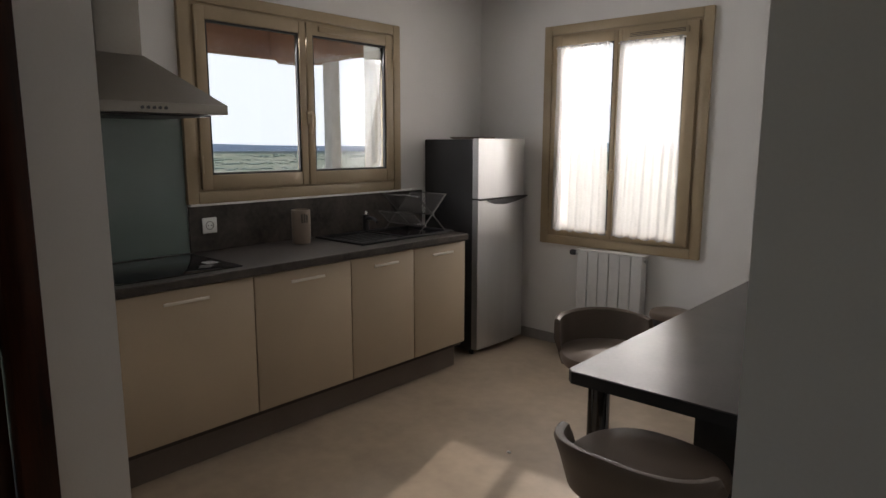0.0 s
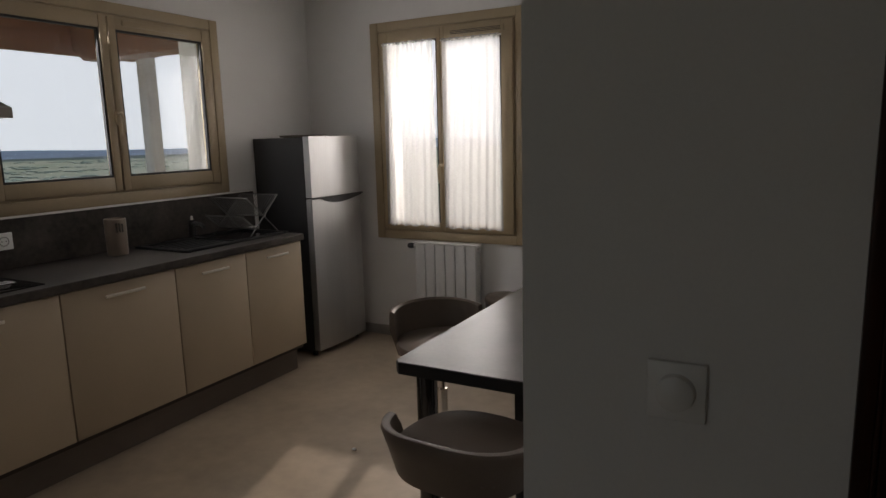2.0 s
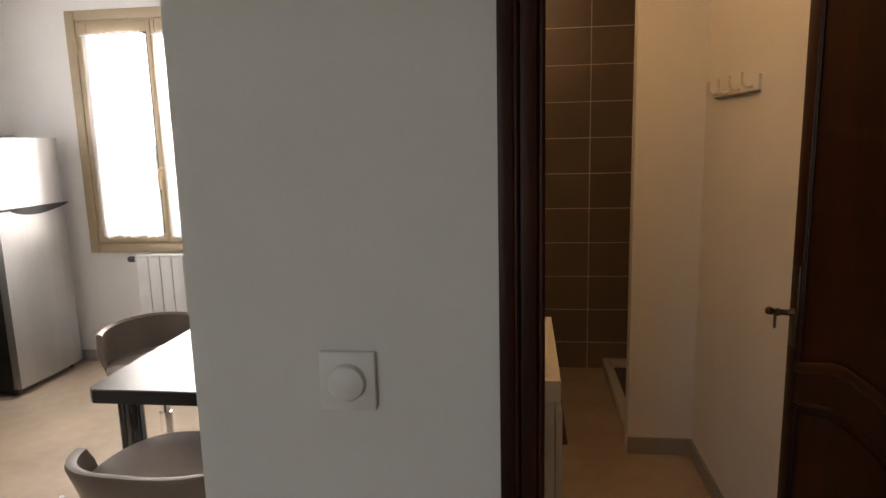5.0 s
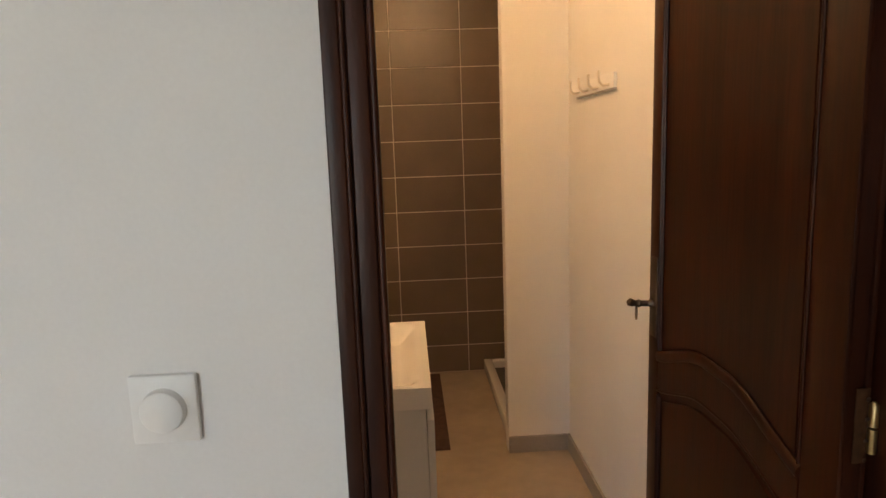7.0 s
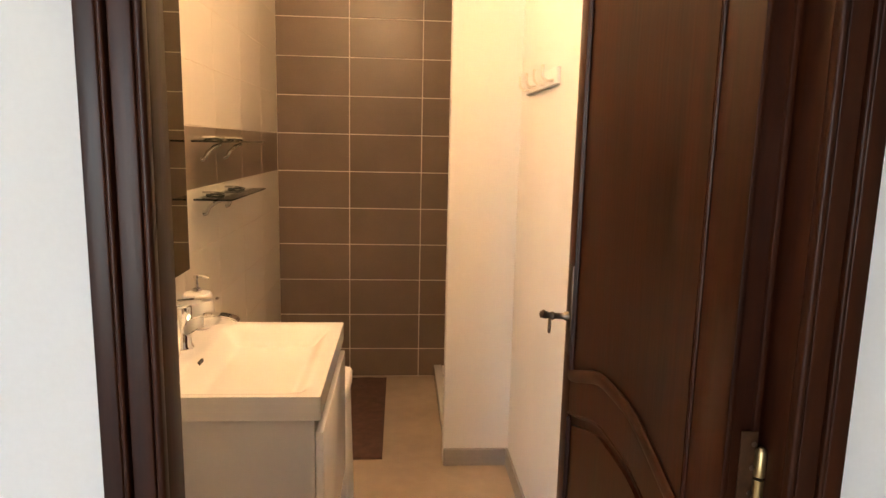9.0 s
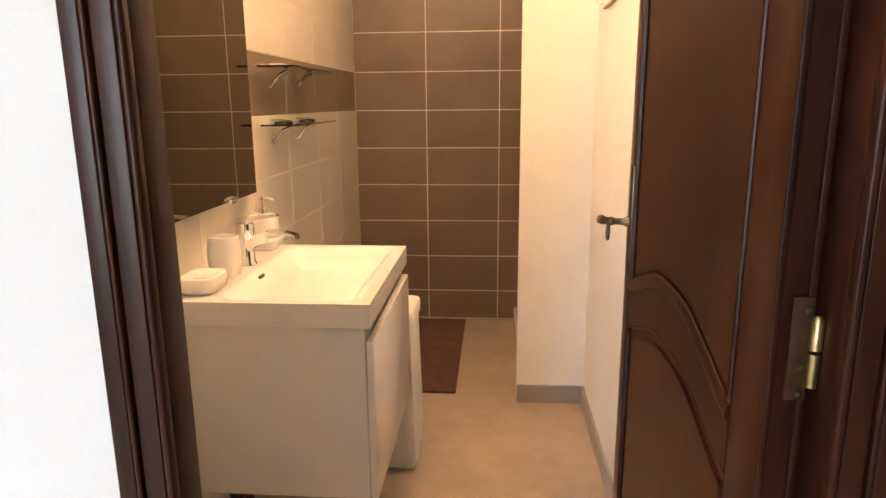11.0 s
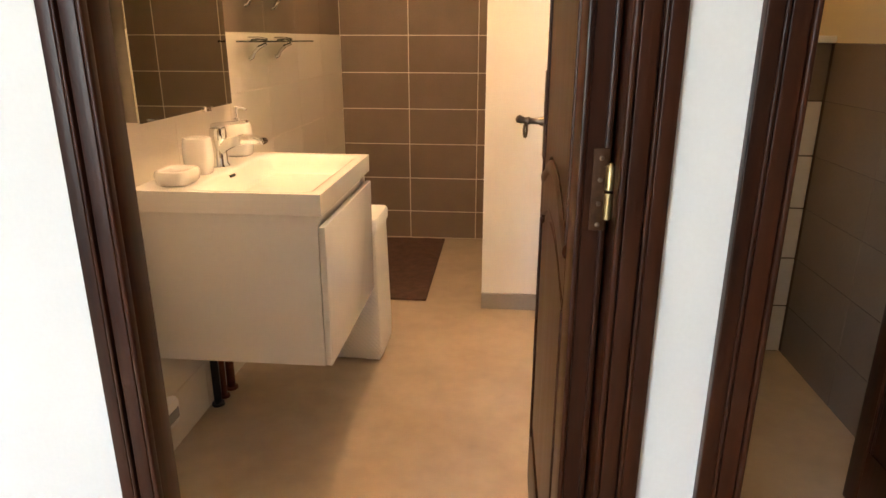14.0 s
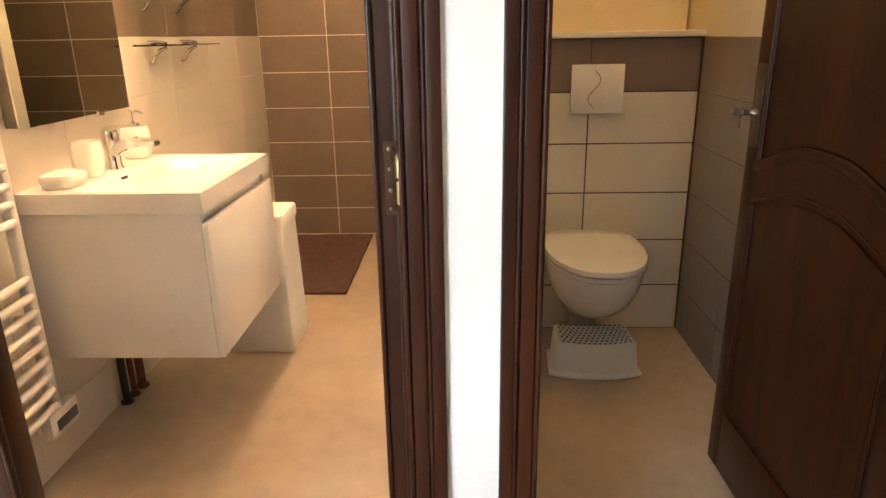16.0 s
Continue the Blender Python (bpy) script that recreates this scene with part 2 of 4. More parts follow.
def lathe(bm, profile, centre=(0, 0), sides=28, sx=1.0, sy=1.0, power=2.0):
    """Turned body from (radius, z) rows; power above 2 squares it off."""
    rings = []
    for r, z in profile:
        ring = []
        for k in range(sides):
            a = 2 * math.pi * k / sides
            c, s = math.cos(a), math.sin(a)
            q = (abs(c) ** power + abs(s) ** power) ** (-1 / power)
            ring.append(bm.verts.new((centre[0] + r * q * c * sx, centre[1] + r * q * s * sy, z)))
        rings.append(ring)
    for a, b in zip(rings, rings[1:]):
        for k in range(sides):
            bm.faces.new((a[k], a[(k + 1) % sides], b[(k + 1) % sides], b[k]))
    bm.faces.new(rings[0][::-1]), bm.faces.new(rings[-1])
    return bm


def slab(bm, outline, y0, y1, axis="y"):
    """A flat plate with a free outline of (u, v), extruded along an axis."""
    at = {"y": lambda u, v, w: (u, w, v), "x": lambda u, v, w: (w, u, v), "z": lambda u, v, w: (u, v, w)}[axis]
    a = [bm.verts.new(at(u, v, y0)) for u, v in outline]
    b = [bm.verts.new(at(u, v, y1)) for u, v in outline]
    n = len(a)
    bm.faces.new(a), bm.faces.new(b[::-1])
    for i in range(n):
        bm.faces.new((a[i], b[i], b[(i + 1) % n], a[(i + 1) % n]))
    return bm


def mesh_of(name, bm, mat, smooth=False):
    bmesh.ops.recalc_face_normals(bm, faces=bm.faces)
    me = bpy.data.meshes.new(name)
    if smooth:
        for f in bm.faces:
            f.smooth = True
        for e in bm.edges:
            if len(e.link_faces) == 2 and e.calc_face_angle(0) > 0.7:
                e.smooth = False
    bm.to_mesh(me)
    bm.free()
    me.materials.append(mat)
    return me


def part(name, bm, mat, parent, label="", smooth=True):
    ob = new(name, mesh_of(name, bm, mat, smooth))
    ob.parent = parent
    return tagged(ob, label)


def thing(name, where, label, category, group="", turn=0.0):
    ob = new(name)
    ob.empty_display_size = 0.05
    ob.location = where
    ob.rotation_euler = (0, 0, radians(turn))
    return tagged(ob, label, category, group)


def structure(name, bm, mat, label, category, smooth=False):
    return tagged(new(name, mesh_of(name, bm, mat, smooth)), label, category, kind="structure")


def ring(bm, u0, u1, v0, v1, w, y0, y1, bevel=0.0):
    """A rectangular frame of bar width w in the x-z plane."""
    box(bm, u0, u0 + w, y0, y1, v0, v1, bevel)
    box(bm, u1 - w, u1, y0, y1, v0, v1, bevel)
    box(bm, u0 + w, u1 - w, y0 + 0.0015, y1 - 0.0015, v0, v0 + w, bevel)
    box(bm, u0 + w, u1 - w, y0 + 0.0015, y1 - 0.0015, v1 - w, v1, bevel)
    return bm


def smooth_step(t):
    t = min(1, max(0, t))
    return t * t * (3 - 2 * t)


# ---- large structure ----
TOP = 2.55
structure("floor", boxes((-2.9, 4.2, -3.1, 4.6, -0.15, 0.0)), FLOOR, "beige mottled vinyl floor with a soft sheen", "floor")
structure("ceiling", boxes((-2.9, 4.2, -3.1, 4.6, TOP, TOP + 0.15)), CEIL, "plain white ceiling", "ceiling")
W1 = (1.86, 3.345, 1.185, 2.215)
W2 = (-2.07, -0.955, 0.785, 2.255)
structure("wall_west", boxes((-3.0, -2.70, 0.73, W1[0], 0, TOP), (-3.0, -2.70, W1[1], 4.58, 0, TOP), (-3.0, -2.70, W1[0], W1[1], 0, W1[2]), (-3.0, -2.70, W1[0], W1[1], W1[3], TOP)), PAINT, "white painted kitchen wall with a wide window", "wall")
structure("wall_north", boxes((-2.70, W2[0], 4.28, 4.58, 0, TOP), (W2[1], -0.78, 4.28, 4.58, 0, TOP), (W2[0], W2[1], 4.28, 4.58, 0, W2[2]), (W2[0], W2[1], 4.28, 4.58, W2[3], TOP), (-0.78, 0.252, 4.20, 4.58, 0, TOP)), PAINT, "white painted kitchen wall with a curtained window", "wall")
structure("wall_kitchen_south", boxes((-2.70, -1.30, 0.73, 0.91, 0, TOP)), PAINT, "white painted end wall of the kitchen", "wall")
DOOR_Y = (-0.15, 0.64)
structure("wall_hall_west", boxes((-1.48, -1.30, -3.1, DOOR_Y[0] - 0.06, 0, TOP), (-1.48, -1.30, DOOR_Y[0] - 0.06, 0.73, 2.1, TOP)), PAINT, "white painted hall wall with a dark door", "wall")
structure("wall_partition", boxes((0.252, 0.312, 1.305, 4.58, 0, TOP)), PAINT, "white partition between kitchen and bathroom", "wall")
for wall_name, x0, x1 in (("wall_hall_1", 0.252, 0.709), ("wall_hall_2", 1.502, 1.586), ("wall_hall_3", 2.378, 4.2)):
    structure(wall_name, boxes((x0, x1, 1.200, 1.305, 0, TOP)), PAINT, "smooth white painted hall wall beside the doors", "wall")
for wall_name, x0, x1 in (("wall_above_door_1", 0.709, 1.502), ("wall_above_door_2", 1.586, 2.378)):
    structure(wall_name, boxes((x0, x1, 1.200, 1.305, 2.1, TOP)), PAINT, "white painted wall above a doorway", "wall")
wall_bath_back = structure("wall_bath_back", boxes((0.312, 2.5, 4.302, 4.58, 0, TOP)), GROUT, "bathroom end wall with pale grout under taupe tiles", "wall")
wall_bath_left = structure("wall_bath_left", boxes((0.312, 0.321, 1.305, 4.302, 0, TOP)), GROUT, "bathroom side wall with pale grout under cream tiles", "wall")
structure("wall_bath_right", boxes((1.495, 1.60, 1.305, 3.20, 0, TOP)), PAINT, "cream-lit white painted wall between bathroom and toilet", "wall")
structure("wall_shower", boxes((1.212, 1.495, 3.20, 3.28, 0, TOP), (1.495, 2.5, 3.20, 3.28, 0, TOP)), PAINT, "white painted shower partition", "wall")
wall_shower_end = structure("wall_shower_end", boxes((2.2, 2.28, 3.28, 4.302, 0, TOP)), GROUT, "tiled end wall of the shower", "wall")
wall_wc_back = structure("wall_wc_back", boxes((1.60, 2.42, 2.868, 3.06, 0, 1.186)), DARKGROUT, "half-height tiled boxing behind the toilet", "wall")
structure("wall_wc_upper", boxes((1.60, 2.42, 3.06, 3.20, 0, TOP)), WC_LAMP_TINT, "painted wall above the toilet ledge, yellow lamplight in its colour", "wall")
wall_wc_right = structure("wall_wc_right", boxes((2.43, 2.56, 1.305, 3.20, 0, 1.187)), DARKGROUT, "toilet side wall with taupe tiles", "wall")
structure("wall_wc_right_upper", boxes((2.43, 2.56, 1.305, 3.20, 1.187, TOP)), WC_LAMP_TINT, "painted wall above the toilet tiles, yellow lamplight in its colour", "wall")
# Unseen walls; their tan holds back bounce, the south opening is added.
structure("wall_hall_east", boxes((4.05, 4.2, -3.1, 1.200, 0, TOP)), BOUNCE_TAN, "unseen hall wall toned tan to dim bounced light", "wall")
structure("wall_south", boxes((-0.3, 4.05, -3.1, -2.95, 0, TOP), (-1.30, -0.3, -3.1, -2.95, 2.4, TOP), (-1.30, -0.3, -3.1, -2.95, 0, 0.3)), BOUNCE_TAN, "unseen hall wall toned tan to dim bounced light, with an added opening", "wall")
structure("baseboard_1", boxes((-2.70, -0.78, 4.267, 4.28, 0, 0.075), bevel=0.003), SKIRT, "grey skirting below the curtained window", "skirting")
structure("baseboard_2", boxes((1.212, 1.483, 3.187, 3.20, 0, 0.078), bevel=0.003), SKIRT, "grey skirting on the shower partition", "skirting")
structure("baseboard_3", boxes((1.483, 1.495, 1.36, 3.20, 0, 0.078), bevel=0.003), SKIRT, "grey skirting along the bathroom wall", "skirting")
structure("ledge", boxes((1.60, 2.428, 2.845, 3.06, 1.188, 1.212), bevel=0.004), MATTEWHITE, "white ledge capping the toilet boxing", "ledge")

# ---- doors ----


def casing(name, x0, x1, w, label):
    """Door frame of dark wood round an opening from x0 to x1 in the hall wall: moulded face boards, jambs and head."""
    top = thing(name, (0, 0, 0), label, "door frame")
    tagged(top, kind="structure")
    for a, s in ((x0, -1), (x1, 1)):
        outer, inner = a + s * w, a
        for f0, f1, y0, soft in ((0.0, 0.14, 1.1855, 0.0040), (0.165, 0.53, 1.1885, 0.0016), (0.565, 0.66, 1.1845, 0.0028), (0.66, 1.0, 1.1855, 0.0022)):
            lo, hi = sorted((inner + s * w * f0, inner + s * w * f1))
            bm = bmesh.new()
            box(bm, lo, hi, y0, 1.200, 0, 2.08, min(soft, (hi - lo) * 0.42), 4)
            part("casing_strip", bm, WOOD, top)
        lo, hi = sorted((inner + s * 0.001, outer - s * 0.001))
        part("backing_board", boxes((lo, hi, 1.1955, 1.2005, 0, 2.08)), WOOD, top)
        jl, jh = sorted((inner + s * 0.0015, outer - s * 0.0005))
        part("jamb", boxes((jl, jh, 1.201, 1.252 if s < 0 else 1.300, 0, 2.07), bevel=0.004), WOOD, top)
    part("head", boxes((x0 - w, x1 + w, 1.1885, 1.252, 2.081, 2.14), bevel=0.003), WOOD, top)
    return top


casing("door_frame_1", 0.771, 1.440, 0.062, "dark-stained moulded wooden frame of the bathroom door")
casing("door_frame_2", 1.648, 2.316, 0.062, "dark-stained moulded wooden frame of the toilet door")


def arch(u, low, high):
    """Double-curved rail edge: low at the stiles, humped in the middle."""
    d = abs(u - 0.372) / 0.29
    return low + (high - low) * smooth_step(1.15 - d)


def door(name, where, turn, label, shiny, length=0.722, height=2.03):
    """Panelled door: hinge at the origin, leaf along +y, seen face towards -x."""
    top = thing(name, where, label, "door", turn=turn)
    tagged(top, kind="structure")
    part("core", boxes((0.008, 0.034, 0.006, length - 0.006, 0.012, height - 0.004)), WOOD, top)
    for face, (xa, xb) in (("near", (0.0, 0.009)), ("far", (0.033, 0.042))):
        part("stile", boxes((xa, xb, 0, 0.088, 0.008, height), bevel=0.003), WOOD, top)
        part("stile", boxes((xa, xb, length - 0.06, length, 0.008, height), bevel=0.003), WOOD, top)
        part("top_rail", boxes((xa, xb, 0.088, length - 0.06, height - 0.12, height), bevel=0.003), WOOD, top)
        part("bottom_rail", boxes((xa, xb, 0.088, length - 0.06, 0.008, 0.19), bevel=0.003), WOOD, top)
        us = [0.088 + (length - 0.148) * i / 28 for i in range(29)]
        outline = [(u, arch(u, 0.878, 0.950)) for u in us] + [(u, arch(u, 0.800, 0.868)) for u in reversed(us)]
        bm = bmesh.new()
        slab(bm, outline, xa, xb, "x")
        bmesh.ops.bevel(bm, geom=[e for e in bm.edges if abs((e.verts[0].co - e.verts[1].co).x) < 1e-6], offset=0.003, segments=2, affect="EDGES")
        part("middle_rail", bm, WOOD, top)
        xo = xa if face == "near" else xb
        sgn = -1 if face == "near" else 1
        bm = bmesh.new()
        tube(bm, [(xo - sgn * 0.001, u, arch(u, 0.884, 0.956)) for u in us], 0.0135, 14)
        bmesh.ops.scale(bm, vec=(0.48, 1, 1), verts=bm.verts, space=Matrix.Translation((-xo, 0, 0)))
        part("upper_moulding", bm, WOOD, top)
        bm = bmesh.new()
        tube(bm, [(xo - sgn * 0.002, u, arch(u, 0.796, 0.864)) for u in us], 0.0035, 10)
        part("lower_moulding", bm, WOOD, top)
        for u, rr in ((0.092, 0.0030), (length - 0.064, 0.004), (length - 0.078, 0.003)):
            bm = bmesh.new()
            tube(bm, [(xo, u, 0.90), (xo, u, height - 0.12)], rr, 8)
            tube(bm, [(xo, u, 0.19), (xo, u, 0.79)], rr, 8)
            part("side_moulding", bm, WOOD, top)
        uu = [0.104 + (length - 0.194) * i / 24 for i in range(25)]
        xin = sorted((xo - sgn * 0.001, xo - sgn * 0.009))
        bm = bmesh.new()
        slab(bm, [(u, arch(u, 0.905, 0.975)) for u in uu] + [(u, height - 0.165) for u in reversed(uu)], *xin, "x")
        part("upper_panel", bm, WOOD, top)
        bm = bmesh.new()
        slab(bm, [(u, 0.235) for u in uu] + [(u, arch(u, 0.772, 0.840)) for u in reversed(uu)], *xin, "x")
        part("lower_panel", bm, WOOD, top)
    # handle, plate and key
    y = length - 0.036
    bm = boxes((-0.004, 0.0, y - 0.019, y + 0.019, 0.93, 1.13), bevel=0.0018)
    plate = part("handle_plate", bm, BRONZE, top, "dark bronze handle plate")
    bm = bmesh.new()
    tube(bm, [(0, y, 1.015), (-0.012, y, 1.015), (-0.016, y, 1.015), (-0.034, y, 1.016), (-0.040, y, 1.016), (-0.048, y, 1.017), (-0.056, y, 1.018), (-0.064, y, 1.021), (-0.068, y, 1.023)], [0.011, 0.010, 0.007, 0.007, 0.010, 0.007, 0.009, 0.010, 0.005], 14)
    part("handle", bm, shiny, plate, "short dark bronze handle")
    bm = bmesh.new()
    tube(bm, [(-0.046 + 0.004 * math.sin(a), y + 0.012 * math.sin(a), 0.994 + 0.016 * math.cos(a)) for a in (2 * math.pi * k / 16 for k in range(17))], 0.003, 8, cap=False)
    part("key_ring", bm, shiny, plate, "small metal ring")
    bm = boxes((0.008, 0.029, length, length + 0.002, 0.88, 1.10), bevel=0.0008)
    part("lock_plate", bm, BRONZE, top)
    for z in (0.22, 1.006, 1.78):
        bm = boxes((0.018, 0.039, -0.003, 0.0, z - 0.056, z + 0.056), bevel=0.001)
        leaf = part("hinge_leaf", bm, HINGE, top, "brown painted hinge plate")
        bm = bmesh.new()
        tube(bm, [(0.041, -0.008, z - 0.038), (0.041, -0.008, z - 0.002)], 0.0066, 14)
        tube(bm, [(0.041, -0.008, z + 0.002), (0.041, -0.008, z + 0.033), (0.041, -0.008, z + 0.038)], [0.0066, 0.0066, 0.003], 14)
        part("hinge_pin", bm, BRASS, leaf, "worn brass hinge pin")
        for dz in (-0.045, -0.016, 0.016, 0.045):
            bm = bmesh.new()
            lathe(bm, [(0.0036, -0.005), (0.0036, -0.0052), (0.002, -0.0058)], sides=8)
            bmesh.ops.rotate(bm, verts=bm.verts, cent=(0, 0, 0), matrix=Matrix.Rotation(radians(-90), 3, "X"))
            bmesh.ops.translate(bm, verts=bm.verts, vec=(0.0275, 0.0015 - 0.0105, z + dz))
            part("screw", bm, BRONZE, leaf)
    return top


door("door_1", (1.3958, 1.2455, 0), 0.4, "dark-stained panelled bathroom door standing wide open", BRONZE)
door("door_2", (2.2716, 1.2455, 0), 1.7, "dark-stained panelled toilet door standing wide open", DULL)
d3 = door("door_3", (-1.318, DOOR_Y[0], 0), 0.0, "dark-stained panelled hall door, closed", BRONZE, length=0.79)
d3.rotation_euler = (0, 0, radians(180))
d3.location = (-1.335, DOOR_Y[1] - 0.002, 0)
f3 = thing("door_frame_3", (0, 0, 0), "dark-stained wooden frame of the hall door", "door frame")
tagged(f3, kind="structure")
for a, b in ((DOOR_Y[0] - 0.055, DOOR_Y[0] - 0.004), (DOOR_Y[1] + 0.004, 0.728)):
    part("jamb", boxes((-1.48, -1.285, a, b, 0, 2.1), bevel=0.004), WOOD, f3)
part("head", boxes((-1.48, -1.285, DOOR_Y[0] - 0.004, DOOR_Y[1] + 0.004, 2.04, 2.1), bevel=0.004), WOOD, f3)

# ---- windows ----


def window(name, where, turn, outer, sash, panes, label, handle_u):
    """Beige casement: u along x, room on -y. outer and sash are (u0, u1, v0, v1); panes two glass openings."""
    top = thing(name, where, label, "window", turn=turn)
    tagged(top, kind="structure")
    u0, u1, v0, v1 = outer
    bm = bmesh.new()
    ring(bm, u0, u1, v0, v1, 0.062, -0.032, 0.0, 0.005)
    ring(bm, u0 + 0.058, u1 - 0.058, v0 + 0.058, v1 - 0.058, 0.03, -0.020, 0.07, 0.003)
    part("window_frame", bm, FRAME, top)
    s0, s1, t0, t1 = sash
    mid = (panes[0][1] + panes[1][0]) / 2
    for i, (a, b, c, d) in enumerate(panes):
        lo, hi = (s0, mid - 0.003) if i == 0 else (mid + 0.003, s1)
        y0 = -0.040 if i == 0 else -0.046
        bm = boxes((lo, a, y0, 0.012, t0, t1), (b, hi, y0, 0.012, t0, t1), (a, b, y0 + 0.002, 0.010, t0, c), (a, b, y0 + 0.002, 0.010, d, t1), bevel=0.004)
        s = part("sash", bm, FRAME, top)
        bm = bmesh.new()
        ring(bm, a - 0.004, b + 0.004, c - 0.004, d + 0.004, 0.016, y0 + 0.010, y0 + 0.030)
        part("gasket", bm, EDGE, s)
        g = part("pane", boxes((a, b, -0.018, -0.012, c, d)), PANE, s, smooth=False)
        g.visible_shadow = False
        for z in (t0 + 0.13, t1 - 0.13):
            bm = bmesh.new()
            e = lo if i == 0 else hi
            tube(bm, [(e, y0 - 0.006, z - 0.045), (e, y0 - 0.006, z + 0.045)], 0.008, 10)
            part("hinge", bm, FRAME, s)
    z = (t0 + t1) / 2 - 0.06 if handle_u[1] is None else handle_u[1]
    bm = boxes((handle_u[0] - 0.014, handle_u[0] + 0.014, -0.055, -0.046, z - 0.04, z + 0.04), bevel=0.003)
    tube(bm, [(handle_u[0], -0.05, z + 0.02), (handle_u[0], -0.085, z + 0.022), (handle_u[0], -0.098, z), (handle_u[0], -0.096, z - 0.06), (handle_u[0], -0.088, z - 0.10)], [0.010, 0.010, 0.011, 0.011, 0.008], 12)
    part("handle", bm, FRAME, top)
    return top


win1 = window("window_1", (-2.70, 0, 0), 90, (1.834, 3.375, 1.160, 2.242), (1.915, 3.295, 1.235, 2.165), ((1.975, 2.553, 1.309, 2.10), (2.645, 3.232, 1.309, 2.10)), "wide beige two-leaf window above the worktop", (2.60, 1.63))
bm = boxes((2.68, 3.13, -0.062, -0.046, 2.118, 2.152), bevel=0.007)
part("air_vent", bm, FRAME, win1, "long beige trickle vent")
win2 = window("window_2", (0, 4.28, 0), 0, (-2.100, -0.928, 0.755, 2.283), (-2.027, -1.006, 0.83, 2.205), ((-1.955, -1.560, 0.885, 2.14), (-1.500, -1.085, 0.885, 2.115)), "tall beige two-leaf window with sheer curtains", (-1.53, 1.27))
vent = part("air_vent", boxes((-1.46, -1.06, -0.060, -0.046, 2.140, 2.180), bevel=0.003), FRAME, win2, "beige trickle vent, slots drawn as dark strips")
# Black strips on the face paint the shade inside the vent's slots.
for k in range(3):
    part("slot", boxes((-1.44, -1.08, -0.062, -0.0595, 2.149 + 0.009 * k, 2.1525 + 0.009 * k)), EDGE, vent)


def curtain(where, x0, x1, z0, z1, flare, label):
    top = thing("sheer_curtain", where, label, "curtain", "curtains of the tall window")
    bm = bmesh.new()
    nu, nv = 90, 26
    rows = []
    for j in range(nv + 1):
        v = j / nv
        row = []
        for i in range(nu + 1):
            u = i / nu
            wide = 1 + flare * (v ** 1.5)
            x = (x0 + x1) / 2 + (u - 0.5) * (x1 - x0) * wide
            fold = 0.007 * math.sin(u * 46 + 1.7 * math.sin(v * 2.1 + x0)) + 0.005 * math.sin(u * 19 + v * 1.3) * (0.4 + v)
            row.append(bm.verts.new((x, -0.012 + fold, z1 + (z0 - z1) * v + 0.006 * math.sin(u * 31) * v)))
        rows.append(row)
    for a, b in zip(rows, rows[1:]):
        for i in range(nu):
            bm.faces.new((a[i], a[i + 1], b[i + 1], b[i]))
    part("voile", bm, SHEER, top)
    bm = bmesh.new()
    tube(bm, [(x0 - 0.012, -0.012, z1 - 0.012), (x1 + 0.012, -0.012, z1 - 0.012)], 0.004, 8)
    part("rod", bm, WHITE, top)
    bm = bmesh.new()
    hem = [(x0 + (x1 - x0) * i / 60 + ((i / 60) - 0.5) * (x1 - x0) * flare, -0.012 + 0.007 * math.sin(i / 60 * 46 + 1.7 * math.sin(2.1 + x0)) + 0.007 * math.sin(i / 60 * 19 + 1.3), z0 + 0.006 * math.sin(i / 60 * 31)) for i in range(61)]
    tube(bm, hem, 0.0035, 6)
    part("hem", bm, SHEER, top)


curtain((0, 4.222, 0), -1.965, -1.575, 0.865, 2.135, 0.10, "white sheer voile curtain on the window's fixed leaf")
curtain((0, 4.214, 0), -1.495, -1.080, 0.860, 2.125, 0.06, "white sheer voile curtain on the window's opening leaf")

# ---- outside the windows ----
eave = thing("eave", (-3.0, 2.5, 2.5), "varnished wooden roof eave over the kitchen window", "eave")
tagged(eave, kind="structure")
part("soffit", boxes((-1.5, -0.02, -4.5, 3.0, 0.20, 0.24)), EAVE, eave)
part("fascia", boxes((-1.50, -1.44, -4.5, 1.62, -0.31, 0.20), bevel=0.01), EAVE, eave)
bm = bmesh.new()
slab(bm, [(-1.75, 0.0), (-1.75, -0.14), (-1.60, -0.24), (-1.45, -0.26), (-1.32, -0.36), (-0.02, -0.36), (-0.02, 0.0)], 1.05, 1.25)
part("bracket", bm, EAVE, eave)
column = thing("porch_column", (-4.2, 4.02, 0), "white rendered porch column outside the window", "column")
part("shaft", boxes((-0.055, 0.055, -0.055, 0.055, -3.0, 2.2), bevel=0.01), CONCRETE, column)
part("capital", boxes((-0.08, 0.08, -0.08, 0.08, 2.2, 2.28), bevel=0.01), CONCRETE, column)
structure("wall_outside", boxes((-3.68, -3.0, 3.95, 4.15, 2.045, 2.66)), OCHRE, "ochre rendered outside wall", "wall")
structure("pier_outside", boxes((-3.68, -3.0, 3.953, 4.15, 1.535, 2.045)), CONCRETE, "pale masonry pier under the ochre wall", "wall")
structure("parapet_outside", boxes((-3.68, -3.0, 3.945, 4.15, -3.0, 1.535)), OCHRE, "ochre rendered low wall outside the window", "wall")

ground_mat = bpy.data.materials.new("fields")
ground_mat.use_nodes = True
gn, gl = ground_mat.node_tree.nodes, ground_mat.node_tree.links
geo = gn.new("ShaderNodeNewGeometry")
blur = gn.new("ShaderNodeTexNoise")
blur.inputs["Scale"].default_value, blur.inputs["Detail"].default_value = 0.012, 8
gr = gn.new("ShaderNodeValToRGB")
